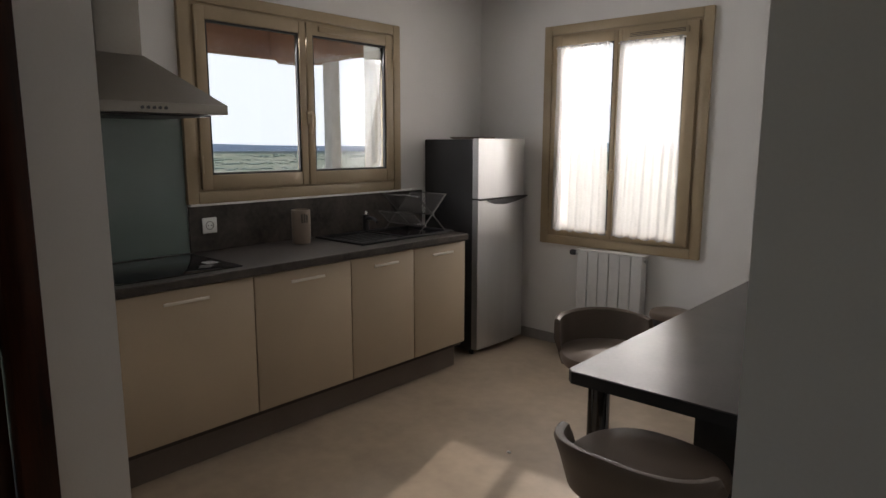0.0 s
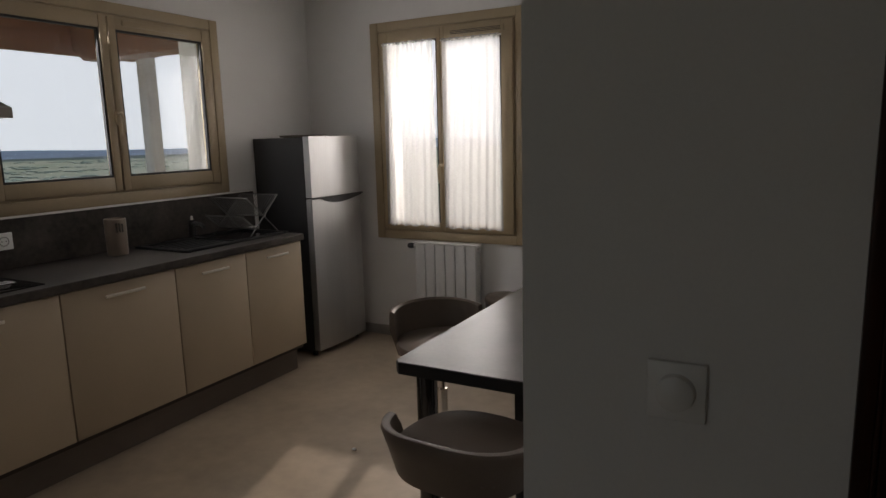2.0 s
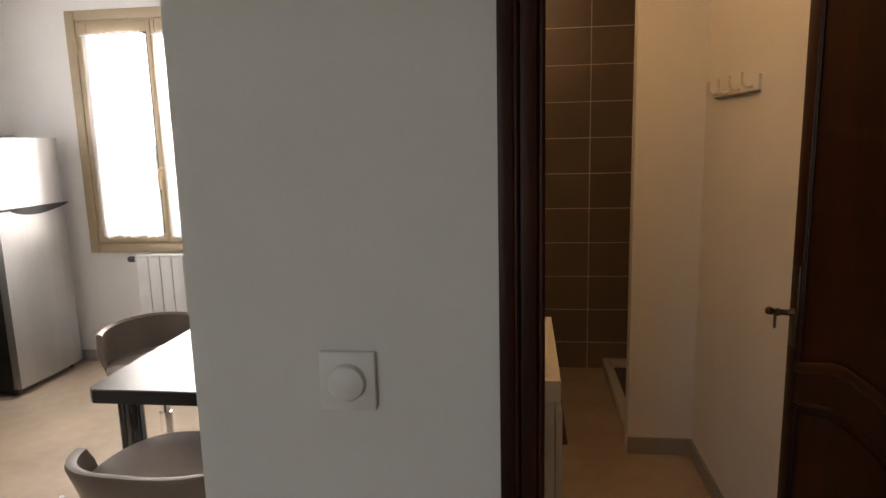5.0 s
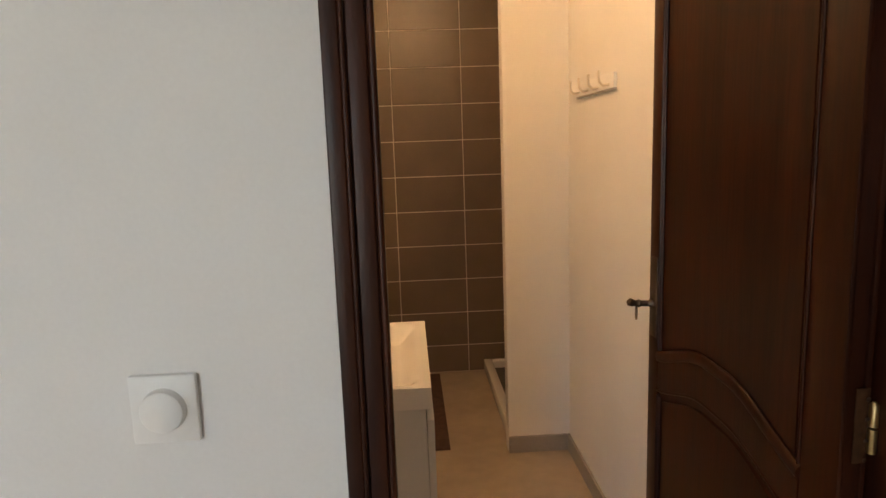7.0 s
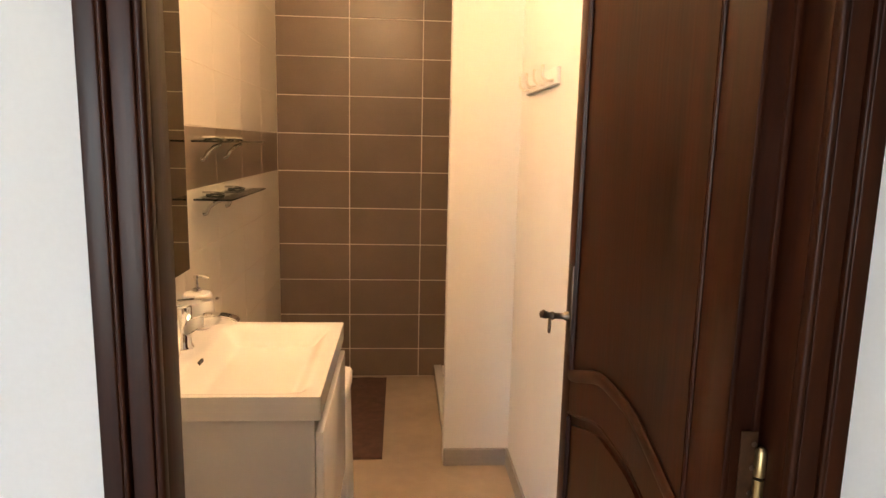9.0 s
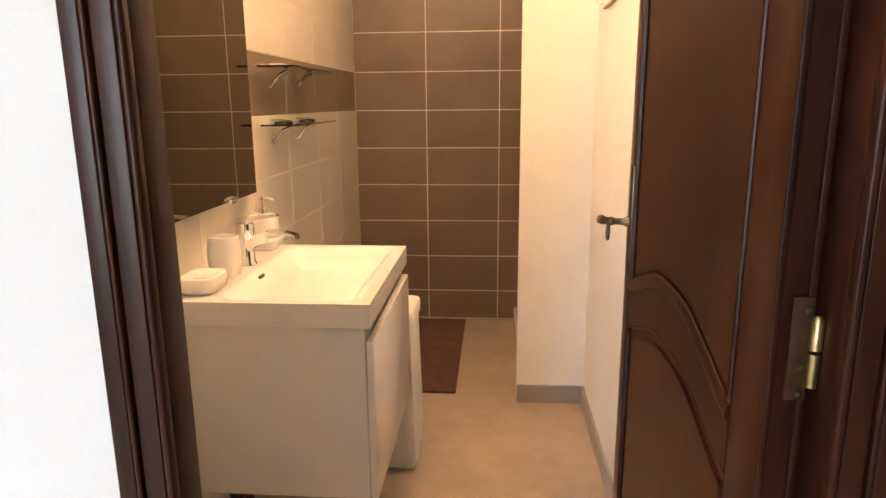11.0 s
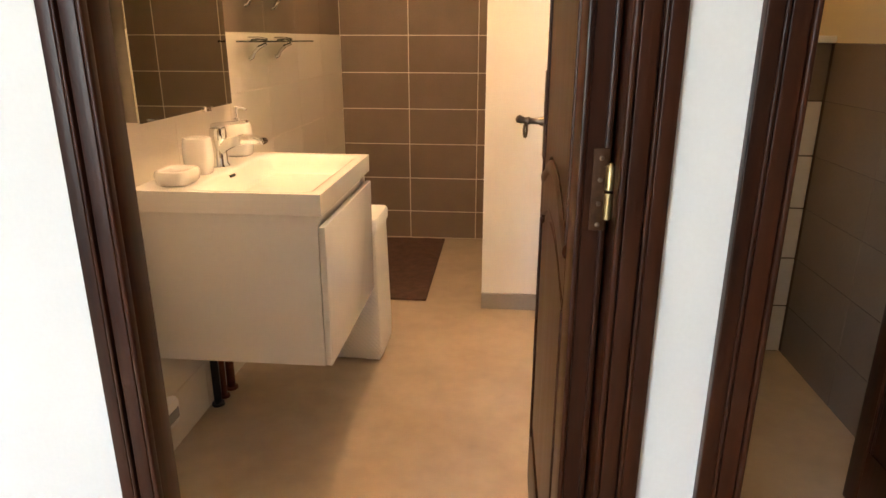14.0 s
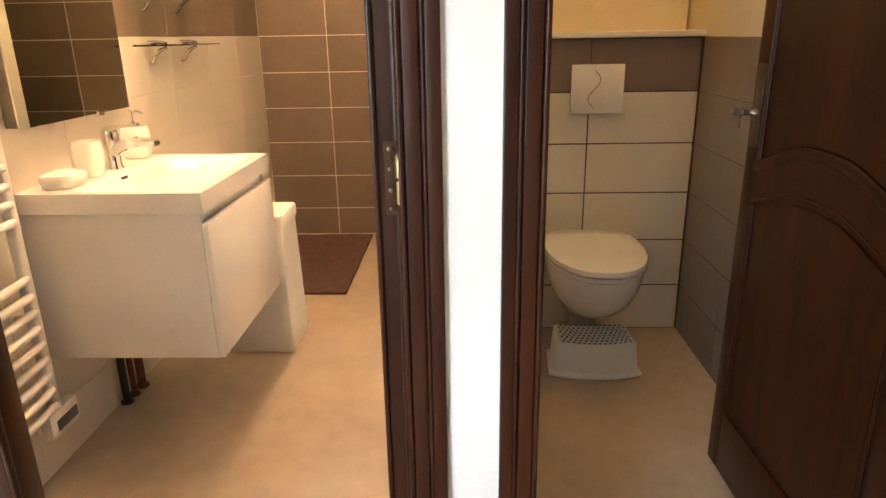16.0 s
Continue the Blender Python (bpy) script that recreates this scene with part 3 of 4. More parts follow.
gr.color_ramp.elements[0].position, gr.color_ramp.elements[0].color = 0.30, (0.21, 0.28, 0.21, 1)
gr.color_ramp.elements[1].position, gr.color_ramp.elements[1].color = 0.70, (0.36, 0.38, 0.32, 1)
gl.new(geo.outputs["Position"], blur.inputs[0])
gl.new(blur.outputs[0], gr.inputs[0])
gl.new(gr.outputs[0], gn["Principled BSDF"].inputs["Base Color"])
gn["Principled BSDF"].inputs["Roughness"].default_value = 1.0
gn["Principled BSDF"].inputs["Specular IOR Level"].default_value = 0.0
bm = bmesh.new()
box(bm, -4500, 4500, -4500, 4500, -32, -31)
structure("ground", bm, ground_mat, "distant farmland reaching the horizon", "ground")
# Pale blue-green: the woods' colour includes the haze of distance.
LEAVES = material("far_woods", (0.25, 0.34, 0.30), 0.95, vary=0.35, scale=0.03, fine=0.4, bump=0.0, spec=0.0)
# Blue air haze is painted straight into the ridge's base colour.
HAZE = material("far_ridge_haze_tint", (0.52, 0.61, 0.68), 1.0, vary=0.2, scale=0.01, fine=0.05, bump=0.0, spec=0.0)
rng = random.Random(7)
wood_verts, wood_faces = [], []
for i in range(9000):
    a = radians(rng.uniform(20, 98))
    d = 170 * 10 ** rng.uniform(0, 1.05)
    if noise.noise(Vector((math.sin(a) * d * 0.006, math.cos(a) * d * 0.006, 5))) < 0.02:
        continue
    c = Vector((-math.sin(a) * d, math.cos(a) * d, -31))
    s = rng.uniform(1.2, 4.0) * (0.6 + d / 1300)
    n0 = len(wood_verts)
    for z, r in ((0, 0.8), (0.55, 1.0), (1.0, 0.6)):
        for k in range(6):
            q = 2 * math.pi * k / 6 + rng.uniform(-0.3, 0.3)
            wood_verts.append(c + Vector((math.cos(q) * r * s * rng.uniform(0.8, 1.6), math.sin(q) * r * s * rng.uniform(0.8, 1.6), z * s * 0.30 * rng.uniform(0.8, 1.2))))
    wood_verts.append(c + Vector((0, 0, s * 0.36)))
    for row in range(2):
        for k in range(6):
            p, q = n0 + row * 6 + k, n0 + row * 6 + (k + 1) % 6
            wood_faces.append((p, q, q + 6, p + 6))
    for k in range(6):
        wood_faces.append((n0 + 12 + k, n0 + 12 + (k + 1) % 6, n0 + 18))
wood_me = bpy.data.meshes.new("far_woods")
wood_me.from_pydata(wood_verts, [], wood_faces)
wood_me.materials.append(LEAVES)
tagged(new("far_woods", wood_me), "scattered woods on the plain, haze painted into their colour", "woods", kind="stuff")
SKYGLOW = glowing("pale_horizon_sky", (0.86, 0.93, 1.0), 0.95)
bm = bmesh.new()
arc_v = [[bm.verts.new((-math.sin(radians(q)) * 4200, math.cos(radians(q)) * 4200, z)) for z in (-200, 1250)] for q in range(-20, 121, 5)]
for a, b in zip(arc_v, arc_v[1:]):
    bm.faces.new((a[0], b[0], b[1], a[1]))
structure("backdrop", bm, SKYGLOW, "pale bright hazy sky above the horizon", "sky")
bm = bmesh.new()
ridge = [(-60 + i * 4.0, 14 + 16 * noise.noise(Vector((i * 0.22, 0, 0))) + 7 * noise.noise(Vector((i * 0.9, 3, 0)))) for i in range(51)]
vs = []
for a, h in ridge:
    q = radians(a)
    vs.append([bm.verts.new((-math.sin(q + 0.5) * r, math.cos(q + 0.5) * r, z)) for r, z in ((2500, -31.5), (2900, -24 + max(8, h) * 1.2), (3300, -31.5))])
for a, b in zip(vs, vs[1:]):
    for k in range(2):
        bm.faces.new((a[k], a[k + 1], b[k + 1], b[k]))
tagged(new("far_ridge", mesh_of("far_ridge", bm, HAZE)), "low wooded ridge on the horizon, blue haze painted into its colour", "hills", kind="stuff")

# ---- kitchen ----
CUTS = (0.915, 1.165, 1.848, 2.442, 2.926, 3.400)


def base_unit(y0, y1, label, handled=True):
    top = thing("base_cabinet", (-2.70, (y0 + y1) / 2, 0), label, "kitchen cabinet", "base cabinets under the worktop")
    h = (y1 - y0) / 2
    part("body", boxes((0, 0.552, -h, h, 0.155, 0.864)), CARCASS, top, smooth=False)
    d = part("door", boxes((0.5525, 0.587, -h + 0.0032, h - 0.0032, 0.188, 0.858), bevel=0.0015), FRONT, top)
    if handled:
        bm = bmesh.new()
        w = 0.085 if h > 0.27 else 0.075
        tube(bm, [(0.587, -w + 0.01, 0.806), (0.608, -w, 0.806)], 0.004, 8)
        tube(bm, [(0.587, w - 0.01, 0.806), (0.608, w, 0.806)], 0.004, 8)
        box(bm, 0.606, 0.614, -w - 0.018, w + 0.018, 0.799, 0.813, 0.003)
        part("handle", bm, HANDLE, d, "satin steel bar handle")
    return top


base_unit(CUTS[0], CUTS[1], "narrow beige base cabinet beside the end wall", False)
for a, b in zip(CUTS[1:], CUTS[2:]):
    base_unit(a, b, "beige lacquered base cabinet with a steel bar handle")
tagged(new("plinth", mesh_of("plinth", boxes((-2.25, -2.205, 0.915, 3.400, 0, 0.154)), PLINTH)), "brown kickboard under the base cabinets", "plinth")
bm = boxes((-2.70, -2.088, 0.912, 3.405, 0.866, 0.905), bevel=0.004)
tagged(new("worktop", mesh_of("worktop", bm, SLATE)), "dark slate-effect laminate worktop", "worktop")
bm = boxes((-2.70, -2.686, 1.842, 3.60, 0.906, 1.1485), bevel=0.001)
tagged(new("splashback", mesh_of("splashback", bm, SLATE)), "dark slate-effect splashback with a pale top edge", "splashback")
bm = boxes((-2.70, -2.664, 1.842, 3.60, 1.149, 1.1595))
structure("trim", bm, MATTEWHITE, "pale sealing strip on the splashback", "trim")
bm = boxes((-2.70, -2.692, 1.16, 1.838, 0.907, 1.66), bevel=0.001)
tagged(new("glass_splashback", mesh_of("glass_splashback", bm, GLASSPANEL)), "pale green glass panel behind the hob", "splashback")

hob = thing("hob", (-2.39, 1.535, 0.905), "black glass ceramic hob set in the worktop", "hob")
part("glass", boxes((-0.235, 0.235, -0.285, 0.285, 0.0005, 0.0065), bevel=0.002), HOB, hob)
part("sticker", boxes((0.02, 0.085, 0.19, 0.25, 0.0068, 0.0072)), WHITE, hob, "small white sticker")
for k in range(3):
    part("sticker_line", boxes((0.032 + 0.016 * k, 0.040 + 0.016 * k, 0.197, 0.243, 0.0074, 0.0077)), GREYRUBBER, hob)

hood = thing("cooker_hood", (-2.70, 1.455, 1.597), "brushed steel pyramid cooker hood on the wall", "cooker hood")
bm = bmesh.new()
box(bm, 0, 0.595, -0.30, 0.30, 0, 0.042, 0.002)
part("rim", bm, DULL, hood)
bm = bmesh.new()
lo = [bm.verts.new(p) for p in ((0.001, -0.297, 0.0425), (0.592, -0.297, 0.0425), (0.592, 0.297, 0.0425), (0.001, 0.297, 0.0425))]
hi = [bm.verts.new(p) for p in ((0.001, -0.105, 0.262), (0.262, -0.105, 0.262), (0.262, 0.095, 0.262), (0.001, 0.095, 0.262))]
for i in range(4):
    bm.faces.new((lo[i], lo[(i + 1) % 4], hi[(i + 1) % 4], hi[i]))
bm.faces.new(lo[::-1]), bm.faces.new(hi)
part("canopy", bm, DULL, hood, smooth=False)
part("chimney", boxes((0.001, 0.258, -0.101, 0.091, 0.263, 0.948), bevel=0.002), DULL, hood)
part("filter", boxes((0.06, 0.54, -0.25, 0.25, -0.008, -0.0005), bevel=0.002), BLACK, hood)
for k in range(5):
    bm = bmesh.new()
    tube(bm, [(0.594, -0.075 + 0.024 * k, 0.021), (0.600, -0.075 + 0.024 * k, 0.021)], 0.007, 12)
    part("button", bm, GRIP, hood)

fridge = thing("fridge_freezer", (-2.46, 3.905, 0), "steel-fronted fridge-freezer with black sides, about chest high", "fridge")
part("cabinet", boxes((-0.225, 0.215, -0.275, 0.275, 0.03, 1.503), bevel=0.006), BLACK, fridge)
for z0, z1, n in ((0.045, 1.094, "fridge_door"), (1.104, 1.508, "freezer_door")):
    bm = bmesh.new()
    out = [(0.217, -0.275), (0.217, 0.275)] + [(0.262 + 0.012 * math.cos((k / 12 - 0.5) * math.pi), 0.270 - 0.540 * k / 12) for k in range(13)]
    slab(bm, out, z0, z1, "z")
    dd = part(n, bm, STEEL, fridge, "brushed steel door")
    if n == "fridge_door":
        bm = bmesh.new()
        ys = [-0.185 + 0.45 * k / 20 for k in range(21)]
        slab(bm, [(y, 1.093) for y in ys] + [(y, 1.088 - 0.034 * math.sin(math.pi * (k / 20) ** 0.8)) for k, y in reversed(list(enumerate(ys)))], 0.272, 0.279, "x")
        part("grip_recess", bm, GRIP, dd, "dark lens-shaped grip")
        part("grip_lip", boxes((0.262, 0.292, -0.274, 0.274, 1.0945, 1.1035), bevel=0.003), BLACK, dd, "black grip strip")
for x in (-0.19, 0.19):
    for y in (-0.24, 0.24):
        bm = bmesh.new()
        lathe(bm, [(0.018, 0), (0.018, 0.031)], (x, y), 12)
        part("foot", bm, BLACK, fridge)
tray = thing("tray", (-2.43, 3.86, 1.503), "flat brown wooden tray lying on the fridge", "tray")
bm = bmesh.new()
lathe(bm, [(0.12, 0.0005), (0.155, 0.004), (0.165, 0.016), (0.160, 0.017), (0.150, 0.008), (0.10, 0.006)], sx=0.8, sides=32, power=3)
part("dish", bm, PLINTH, tray)

sink = thing("kitchen_sink", (-2.42, 3.0, 0.905), "black composite sink with drainer in the worktop", "sink")
bm = bmesh.new()
box(bm, -0.215, 0.215, -0.395, -0.36, 0.0005, 0.014, 0.004)
box(bm, -0.215, 0.215, 0.36, 0.395, 0.0005, 0.014, 0.004)
box(bm, -0.215, -0.165, -0.36, 0.36, 0.0005, 0.0135, 0.004)
box(bm, 0.18, 0.215, -0.36, 0.36, 0.0005, 0.0135, 0.004)
box(bm, -0.165, 0.18, -0.02, 0.0, 0.0005, 0.013, 0.003)
part("rim", bm, SINKBLACK, sink)
part("bowl", boxes((-0.164, 0.179, 0.001, 0.359, 0.0006, 0.003)), HOB, sink, "black bowl")
dr = part("drainer", boxes((-0.164, 0.179, -0.359, -0.021, 0.0006, 0.005)), SINKBLACK, sink)
for k in range(7):
    bm = bmesh.new()
    tube(bm, [(-0.14 + 0.05 * k, -0.33, 0.006), (-0.14 + 0.05 * k, -0.05, 0.006)], 0.004, 8)
    part("ridge", bm, SINKBLACK, dr)
tap = thing("kitchen_tap", (-2.60, 2.985, 0.9185), "short black kitchen tap with lever", "tap")
bm = bmesh.new()
lathe(bm, [(0.027, 0), (0.027, 0.004)], sides=20)
part("collar", bm, CHROME, tap, "chrome collar")
bm = bmesh.new()
lathe(bm, [(0.025, 0.0045), (0.025, 0.008), (0.021, 0.012), (0.021, 0.098), (0.018, 0.106)], sides=20)
part("base", bm, BLACK, tap)
bm = bmesh.new()
tube(bm, [(0, 0, 0.075), (0.05, -0.015, 0.088), (0.12, -0.04, 0.090), (0.165, -0.055, 0.075)], [0.013, 0.012, 0.011, 0.010], 12)
part("spout", bm, BLACK, tap)
bm = bmesh.new()
tube(bm, [(0, 0, 0.1065), (0, 0, 0.122), (0.004, -0.001, 0.128)], [0.014, 0.013, 0.006], 12)
part("lever", bm, CHROME, tap, "chrome lever")

rack = thing("dish_rack", (-2.38, 3.208, 0.919), "folding steel wire dish rack crossed like an X on the sink", "dish rack")


def wing(s, foot, joint, top_z, wires, mat):
    """One flat wing of wires, leaning towards +s along y, with end rods."""
    def at(z):
        return s * (z - 0.115) * RUN, z
    bm = bmesh.new()
    for x in (-0.155, 0.155):
        tube(bm, [(x, *at(foot)), (x, *at(top_z))], 0.0042, 8)
    tube(bm, [(-0.155, *at(top_z)), (0.155, *at(top_z))], 0.0036, 8)
    tube(bm, [(-0.155, *at(joint)), (0.155, *at(joint))], 0.0036, 8)
    frame_part = part("wing_frame", bm, mat, rack)
    for k in range(wires):
        x = -0.140 + 0.28 * k / (wires - 1)
        bm = bmesh.new()
        tube(bm, [(x, *at(joint)), (x, *at(top_z))], 0.0021, 6)
        part("wire", bm, mat, frame_part)


RUN = 1.07
wing(1, 0.006, 0.115, 0.235, 15, RACKWIRE)
wing(-1, 0.006, 0.115, 0.235, 15, RACKWIRE)
bm = bmesh.new()
for x in (-0.155, 0.155):
    tube(bm, [(x, -0.075, 0.048), (x, -0.170, 0.128)], 0.0036, 8)
tube(bm, [(-0.155, -0.075, 0.048), (0.155, -0.075, 0.048)], 0.0036, 8)
tube(bm, [(-0.155, -0.170, 0.128), (0.155, -0.170, 0.128)], 0.0036, 8)
low = part("lower_rack", bm, RACKWIRE, rack)
for k in range(15):
    x = -0.14 + 0.02 * k
    bm = bmesh.new()
    tube(bm, [(x, -0.075, 0.048), (x, -0.170, 0.128)], 0.0021, 6)
    part("wire", bm, RACKWIRE, low)
for y, z in ((0.0, 0.115), (-0.075, 0.048)):
    bm = bmesh.new()
    lathe(bm, [(0.0085, 0.0), (0.0085, 0.008), (0.004, 0.010)], sides=12)
    bmesh.ops.rotate(bm, verts=bm.verts, cent=(0, 0, 0), matrix=Matrix.Rotation(radians(90), 3, "Y"))
    bmesh.ops.translate(bm, verts=bm.verts, vec=(0.157, y, z))
    part("pivot", bm, RACKWIRE, rack)

can = thing("utensil_pot", (-2.545, 2.44, 0.905), "beige ceramic utensil pot with dark lettering", "pot")
bm = bmesh.new()
lathe(bm, [(0.048, 0.0005), (0.052, 0.004), (0.054, 0.10), (0.054, 0.192), (0.050, 0.196), (0.048, 0.190), (0.047, 0.05)], sides=32)
part("body", bm, material("beige_glaze", (0.24, 0.19, 0.15), 0.3, vary=0.1), can)
for k, (w, h) in enumerate(((0.014, 0.05), (0.012, 0.05), (0.013, 0.045))):
    bm = bmesh.new()
    for j in range(2):
        a = radians(-32 + 16 * k + 5 * j)
        x, y = 0.0548 * math.cos(a), 0.0548 * math.sin(a)
        tube(bm, [(x, y, 0.125), (x, y, 0.125 + h)], 0.0014, 6)
    part("mark", bm, EDGE, can)

sock = thing("wall_socket", (-2.686, 1.95, 1.043), "white wall socket on the splashback", "socket")
part("plate", boxes((0.0, 0.009, -0.041, 0.041, -0.041, 0.041), bevel=0.003), WHITE, sock)
# Flat plate: grey ring and black discs paint the shade of its hollows.
bm = bmesh.new()
for r in (0.0215,):
    tube(bm, [(0.0095, r * math.cos(a), r * math.sin(a)) for a in (2 * math.pi * k / 24 for k in range(25))], 0.0022, 6, cap=False)
part("well_shade_ring", bm, SKIRT, sock)
for y in (-0.0095, 0.0095):
    bm = bmesh.new()
    tube(bm, [(0.009, y, 0), (0.0105, y, 0)], 0.003, 8)
    part("pin_hole_shade", bm, EDGE, sock)

radiator = thing("radiator", (-1.525, 4.19, 0), "white cast radiator hanging below the curtained window", "radiator")
for k in range(6):
    x = -0.158 + 0.079 * k
    bm = bmesh.new()
    box(bm, x - 0.0370, x + 0.0370, -0.042, 0.042, 0.155, 0.745, 0.006, 2)
    part("element", bm, RADWHITE, radiator)
for x0, z in ((-0.25, 0.722), (-0.21, 0.185)):
    bm = bmesh.new()
    tube(bm, [(x0, 0, z), (0.29, 0, z)], 0.014, 12)
    part("manifold", bm, RADWHITE, radiator)
bm = bmesh.new()
tube(bm, [(-0.222, 0, 0.722), (-0.240, 0, 0.722), (-0.268, 0, 0.722), (-0.276, 0, 0.722)], [0.012, 0.020, 0.020, 0.014], 14)
part("valve", bm, GRIP, radiator)
bm = boxes((-0.205, 0.285, -0.044, 0.044, 0.746, 0.757), bevel=0.003)
part("top_grille", bm, RADWHITE, radiator)
for x in (-0.118, 0.197):
    part("bracket", boxes((x - 0.012, x + 0.012, 0.043, 0.0895, 0.55, 0.60)), RADWHITE, radiator)

table = thing("bar_table", (-0.10, 2.82, 0), "dark stone-effect bar table with polished legs against the wall", "table")
bm = bmesh.new()
slab(bm, [(-0.340 + 0.02, -0.955), (0.338, -0.955), (0.338, 0.955), (-0.340, 0.955), (-0.340, -0.935)], 0.762, 0.798, "z")
part("edge", bm, EDGE, table, "black edging", smooth=False)
bm = bmesh.new()
slab(bm, [(-0.338 + 0.02, -0.953), (0.336, -0.953), (0.336, 0.953), (-0.338, 0.953), (-0.338, -0.933)], 0.7985, 0.801, "z")
part("tabletop", bm, TABLE, table, smooth=False)
for x, y in ((-0.275, -0.86), (-0.275, 0.55)):
    bm = bmesh.new()
    lathe(bm, [(0.06, 0.0), (0.06, 0.008), (0.034, 0.014), (0.034, 0.752), (0.06, 0.754), (0.06, 0.7615)], (x, y), 28)
    part("leg", bm, DARKCHROME, table, "polished tube leg, dark reflections in its colour")
part("support_panel", boxes((0.0, 0.32, -0.80, -0.765, 0.0, 0.7615), bevel=0.002), EDGE, table, "black end panel")


def bar_stool(where, seat, turn, label, rise=0.128, droop=0.22):
    """Swivel stool: round seat, low curved back on +y before turning, gas lift, round foot."""
    top = thing("bar_stool", where, label, "bar stool", "stools round the bar table", turn)
    bm = bmesh.new()
    lathe(bm, [(0.148, 0.0), (0.15, 0.006), (0.13, 0.014), (0.06, 0.03), (0.03, 0.045)], sides=36)
    part("base", bm, DARKCHROME, top, "round chrome base, darkened to hold back a sunlit spot")
    bm = bmesh.new()
    lathe(bm, [(0.026, 0.04), (0.026, seat * 0.6), (0.017, seat * 0.6 + 0.002), (0.017, seat - 0.07)], sides=18)
    part("column", bm, CHROME, top)
    bm = bmesh.new()
    tube(bm, [(0, 0, seat - 0.08), (-0.02, -0.10, seat - 0.10), (-0.04, -0.21, seat - 0.15)], 0.005, 8)
    part("lever", bm, CHROME, top)
    bm = bmesh.new()
    lathe(bm, [(0.09, seat - 0.075), (0.155, seat - 0.065), (0.184, seat - 0.04), (0.192, seat - 0.012), (0.186, seat + 0.006), (0.165, seat + 0.018), (0.08, seat + 0.026), (0.01, seat + 0.028)], sides=48, sx=1.06, sy=1.0, power=2.5)
    part("seat", bm, LEATHER, top)
    bm = bmesh.new()
    n, sect = 44, []
    for i in range(n + 1):
        a = radians(90 - 80 + 160 * i / n)
        q = abs(i / n - 0.5) * 2
        h = rise * (1 - droop * smooth_step(q)) * (1 - 0.55 * smooth_step((q - 0.90) / 0.10))
        c, s = math.cos(a), math.sin(a)
        f = (abs(c) ** 2.4 + abs(s) ** 2.4) ** (-1 / 2.4)
        prof = []
        for r, z in ((0.140, -0.078), (0.182, -0.058), (0.203, h * 0.3), (0.216, h * 0.85), (0.213, h * 0.98), (0.203, h), (0.192, h * 0.94), (0.187, h * 0.4), (0.180, -0.005)):
            prof.append(bm.verts.new((r * c * f * 1.06, r * s * f, seat + z)))
        sect.append(prof)
    for a, b in zip(sect, sect[1:]):
        for k in range(9):
            bm.faces.new((a[k], a[(k + 1) % 9], b[(k + 1) % 9], b[k]))
    bm.faces.new(sect[0]), bm.faces.new(sect[-1][::-1])
    part("backrest", bm, LEATHER, top)
    return top


bar_stool((-0.118, 1.735, 0), 0.656, 176, "taupe leatherette bar stool tucked under the table", 0.090)
bar_stool((-0.765, 2.76, 0), 0.560, 42, "taupe leatherette bar stool turned from the table", 0.160, 0.12)
waste_bin = thing("waste_bin", (-1.005, 4.06, 0), "small round dark grey waste bin beside the radiator", "bin")
bm = bmesh.new()
lathe(bm, [(0.108, 0.0), (0.112, 0.006), (0.122, 0.30), (0.124, 0.415)], sides=36)
part("body", bm, GRIP, waste_bin)
bm = bmesh.new()
lathe(bm, [(0.126, 0.4155), (0.128, 0.424), (0.126, 0.446), (0.116, 0.456), (0.05, 0.462)], sides=36)
part("lid", bm, LEATHER, waste_bin, "taupe rounded lid")

speck = thing("paper_scrap", (-1.182, 2.619, 0.0), "tiny white scrap lying on the floor", "scrap")
part("scrap", boxes((-0.009, 0.009, -0.007, 0.007, 0.0005, 0.008), bevel=0.002), WHITE, speck)

# ---- hall ----
therm = thing("dimmer_switch", (0.490, 1.200, 1.108), "white square wall control with a round knob", "switch")
part("plate", boxes((-0.041, 0.041, -0.011, -0.0005, -0.044, 0.044), bevel=0.003), WHITE, therm)
bm = bmesh.new()
tube(bm, [(0.0, -0.011, 0.0), (0.0, -0.013, 0.0), (0.0, -0.0215, 0.0), (0.0, -0.023, 0.0)], [0.028, 0.027, 0.026, 0.024], 32)
part("knob", bm, WHITE, therm)

# ---- bathroom ----
vanity = thing("vanity_unit", (0.325, 2.252, 0), "white wall-hung vanity unit with its drawer slightly open", "vanity")
part("body", boxes((0, 0.470, -0.2775, 0.2775, 0.335, 0.700)), MATTEWHITE, vanity)
part("back_rail", boxes((0, 0.484, -0.2775, 0.2775, 0.7005, 0.766)), MATTEWHITE, vanity)
part("drawer_box", boxes((0.478, 0.4988, -0.262, 0.262, 0.36, 0.66)), MATTEWHITE, vanity)
for y0, y1 in ((-0.296, -0.278), (0.278, 0.296)):
    part("side_panel", boxes((0, 0.4965, y0, y1, 0.334, 0.766), bevel=0.001), MATTEWHITE, vanity)
front = part("drawer_front", boxes((0.499, 0.517, -0.297, 0.297, 0.336, 0.734), bevel=0.002), LACQUER, vanity, "glossy white drawer front")

basin = thing("washbasin", (0.325, 2.252, 0.7665), "white moulded basin with a rectangular bowl on the vanity", "washbasin")
bm = bmesh.new()
HT, NX, NY = 0.056, 52, 60
X, Y = [0.512 * i / NX for i in range(NX + 1)], [-0.306 + 0.612 * j / NY for j in range(NY + 1)]


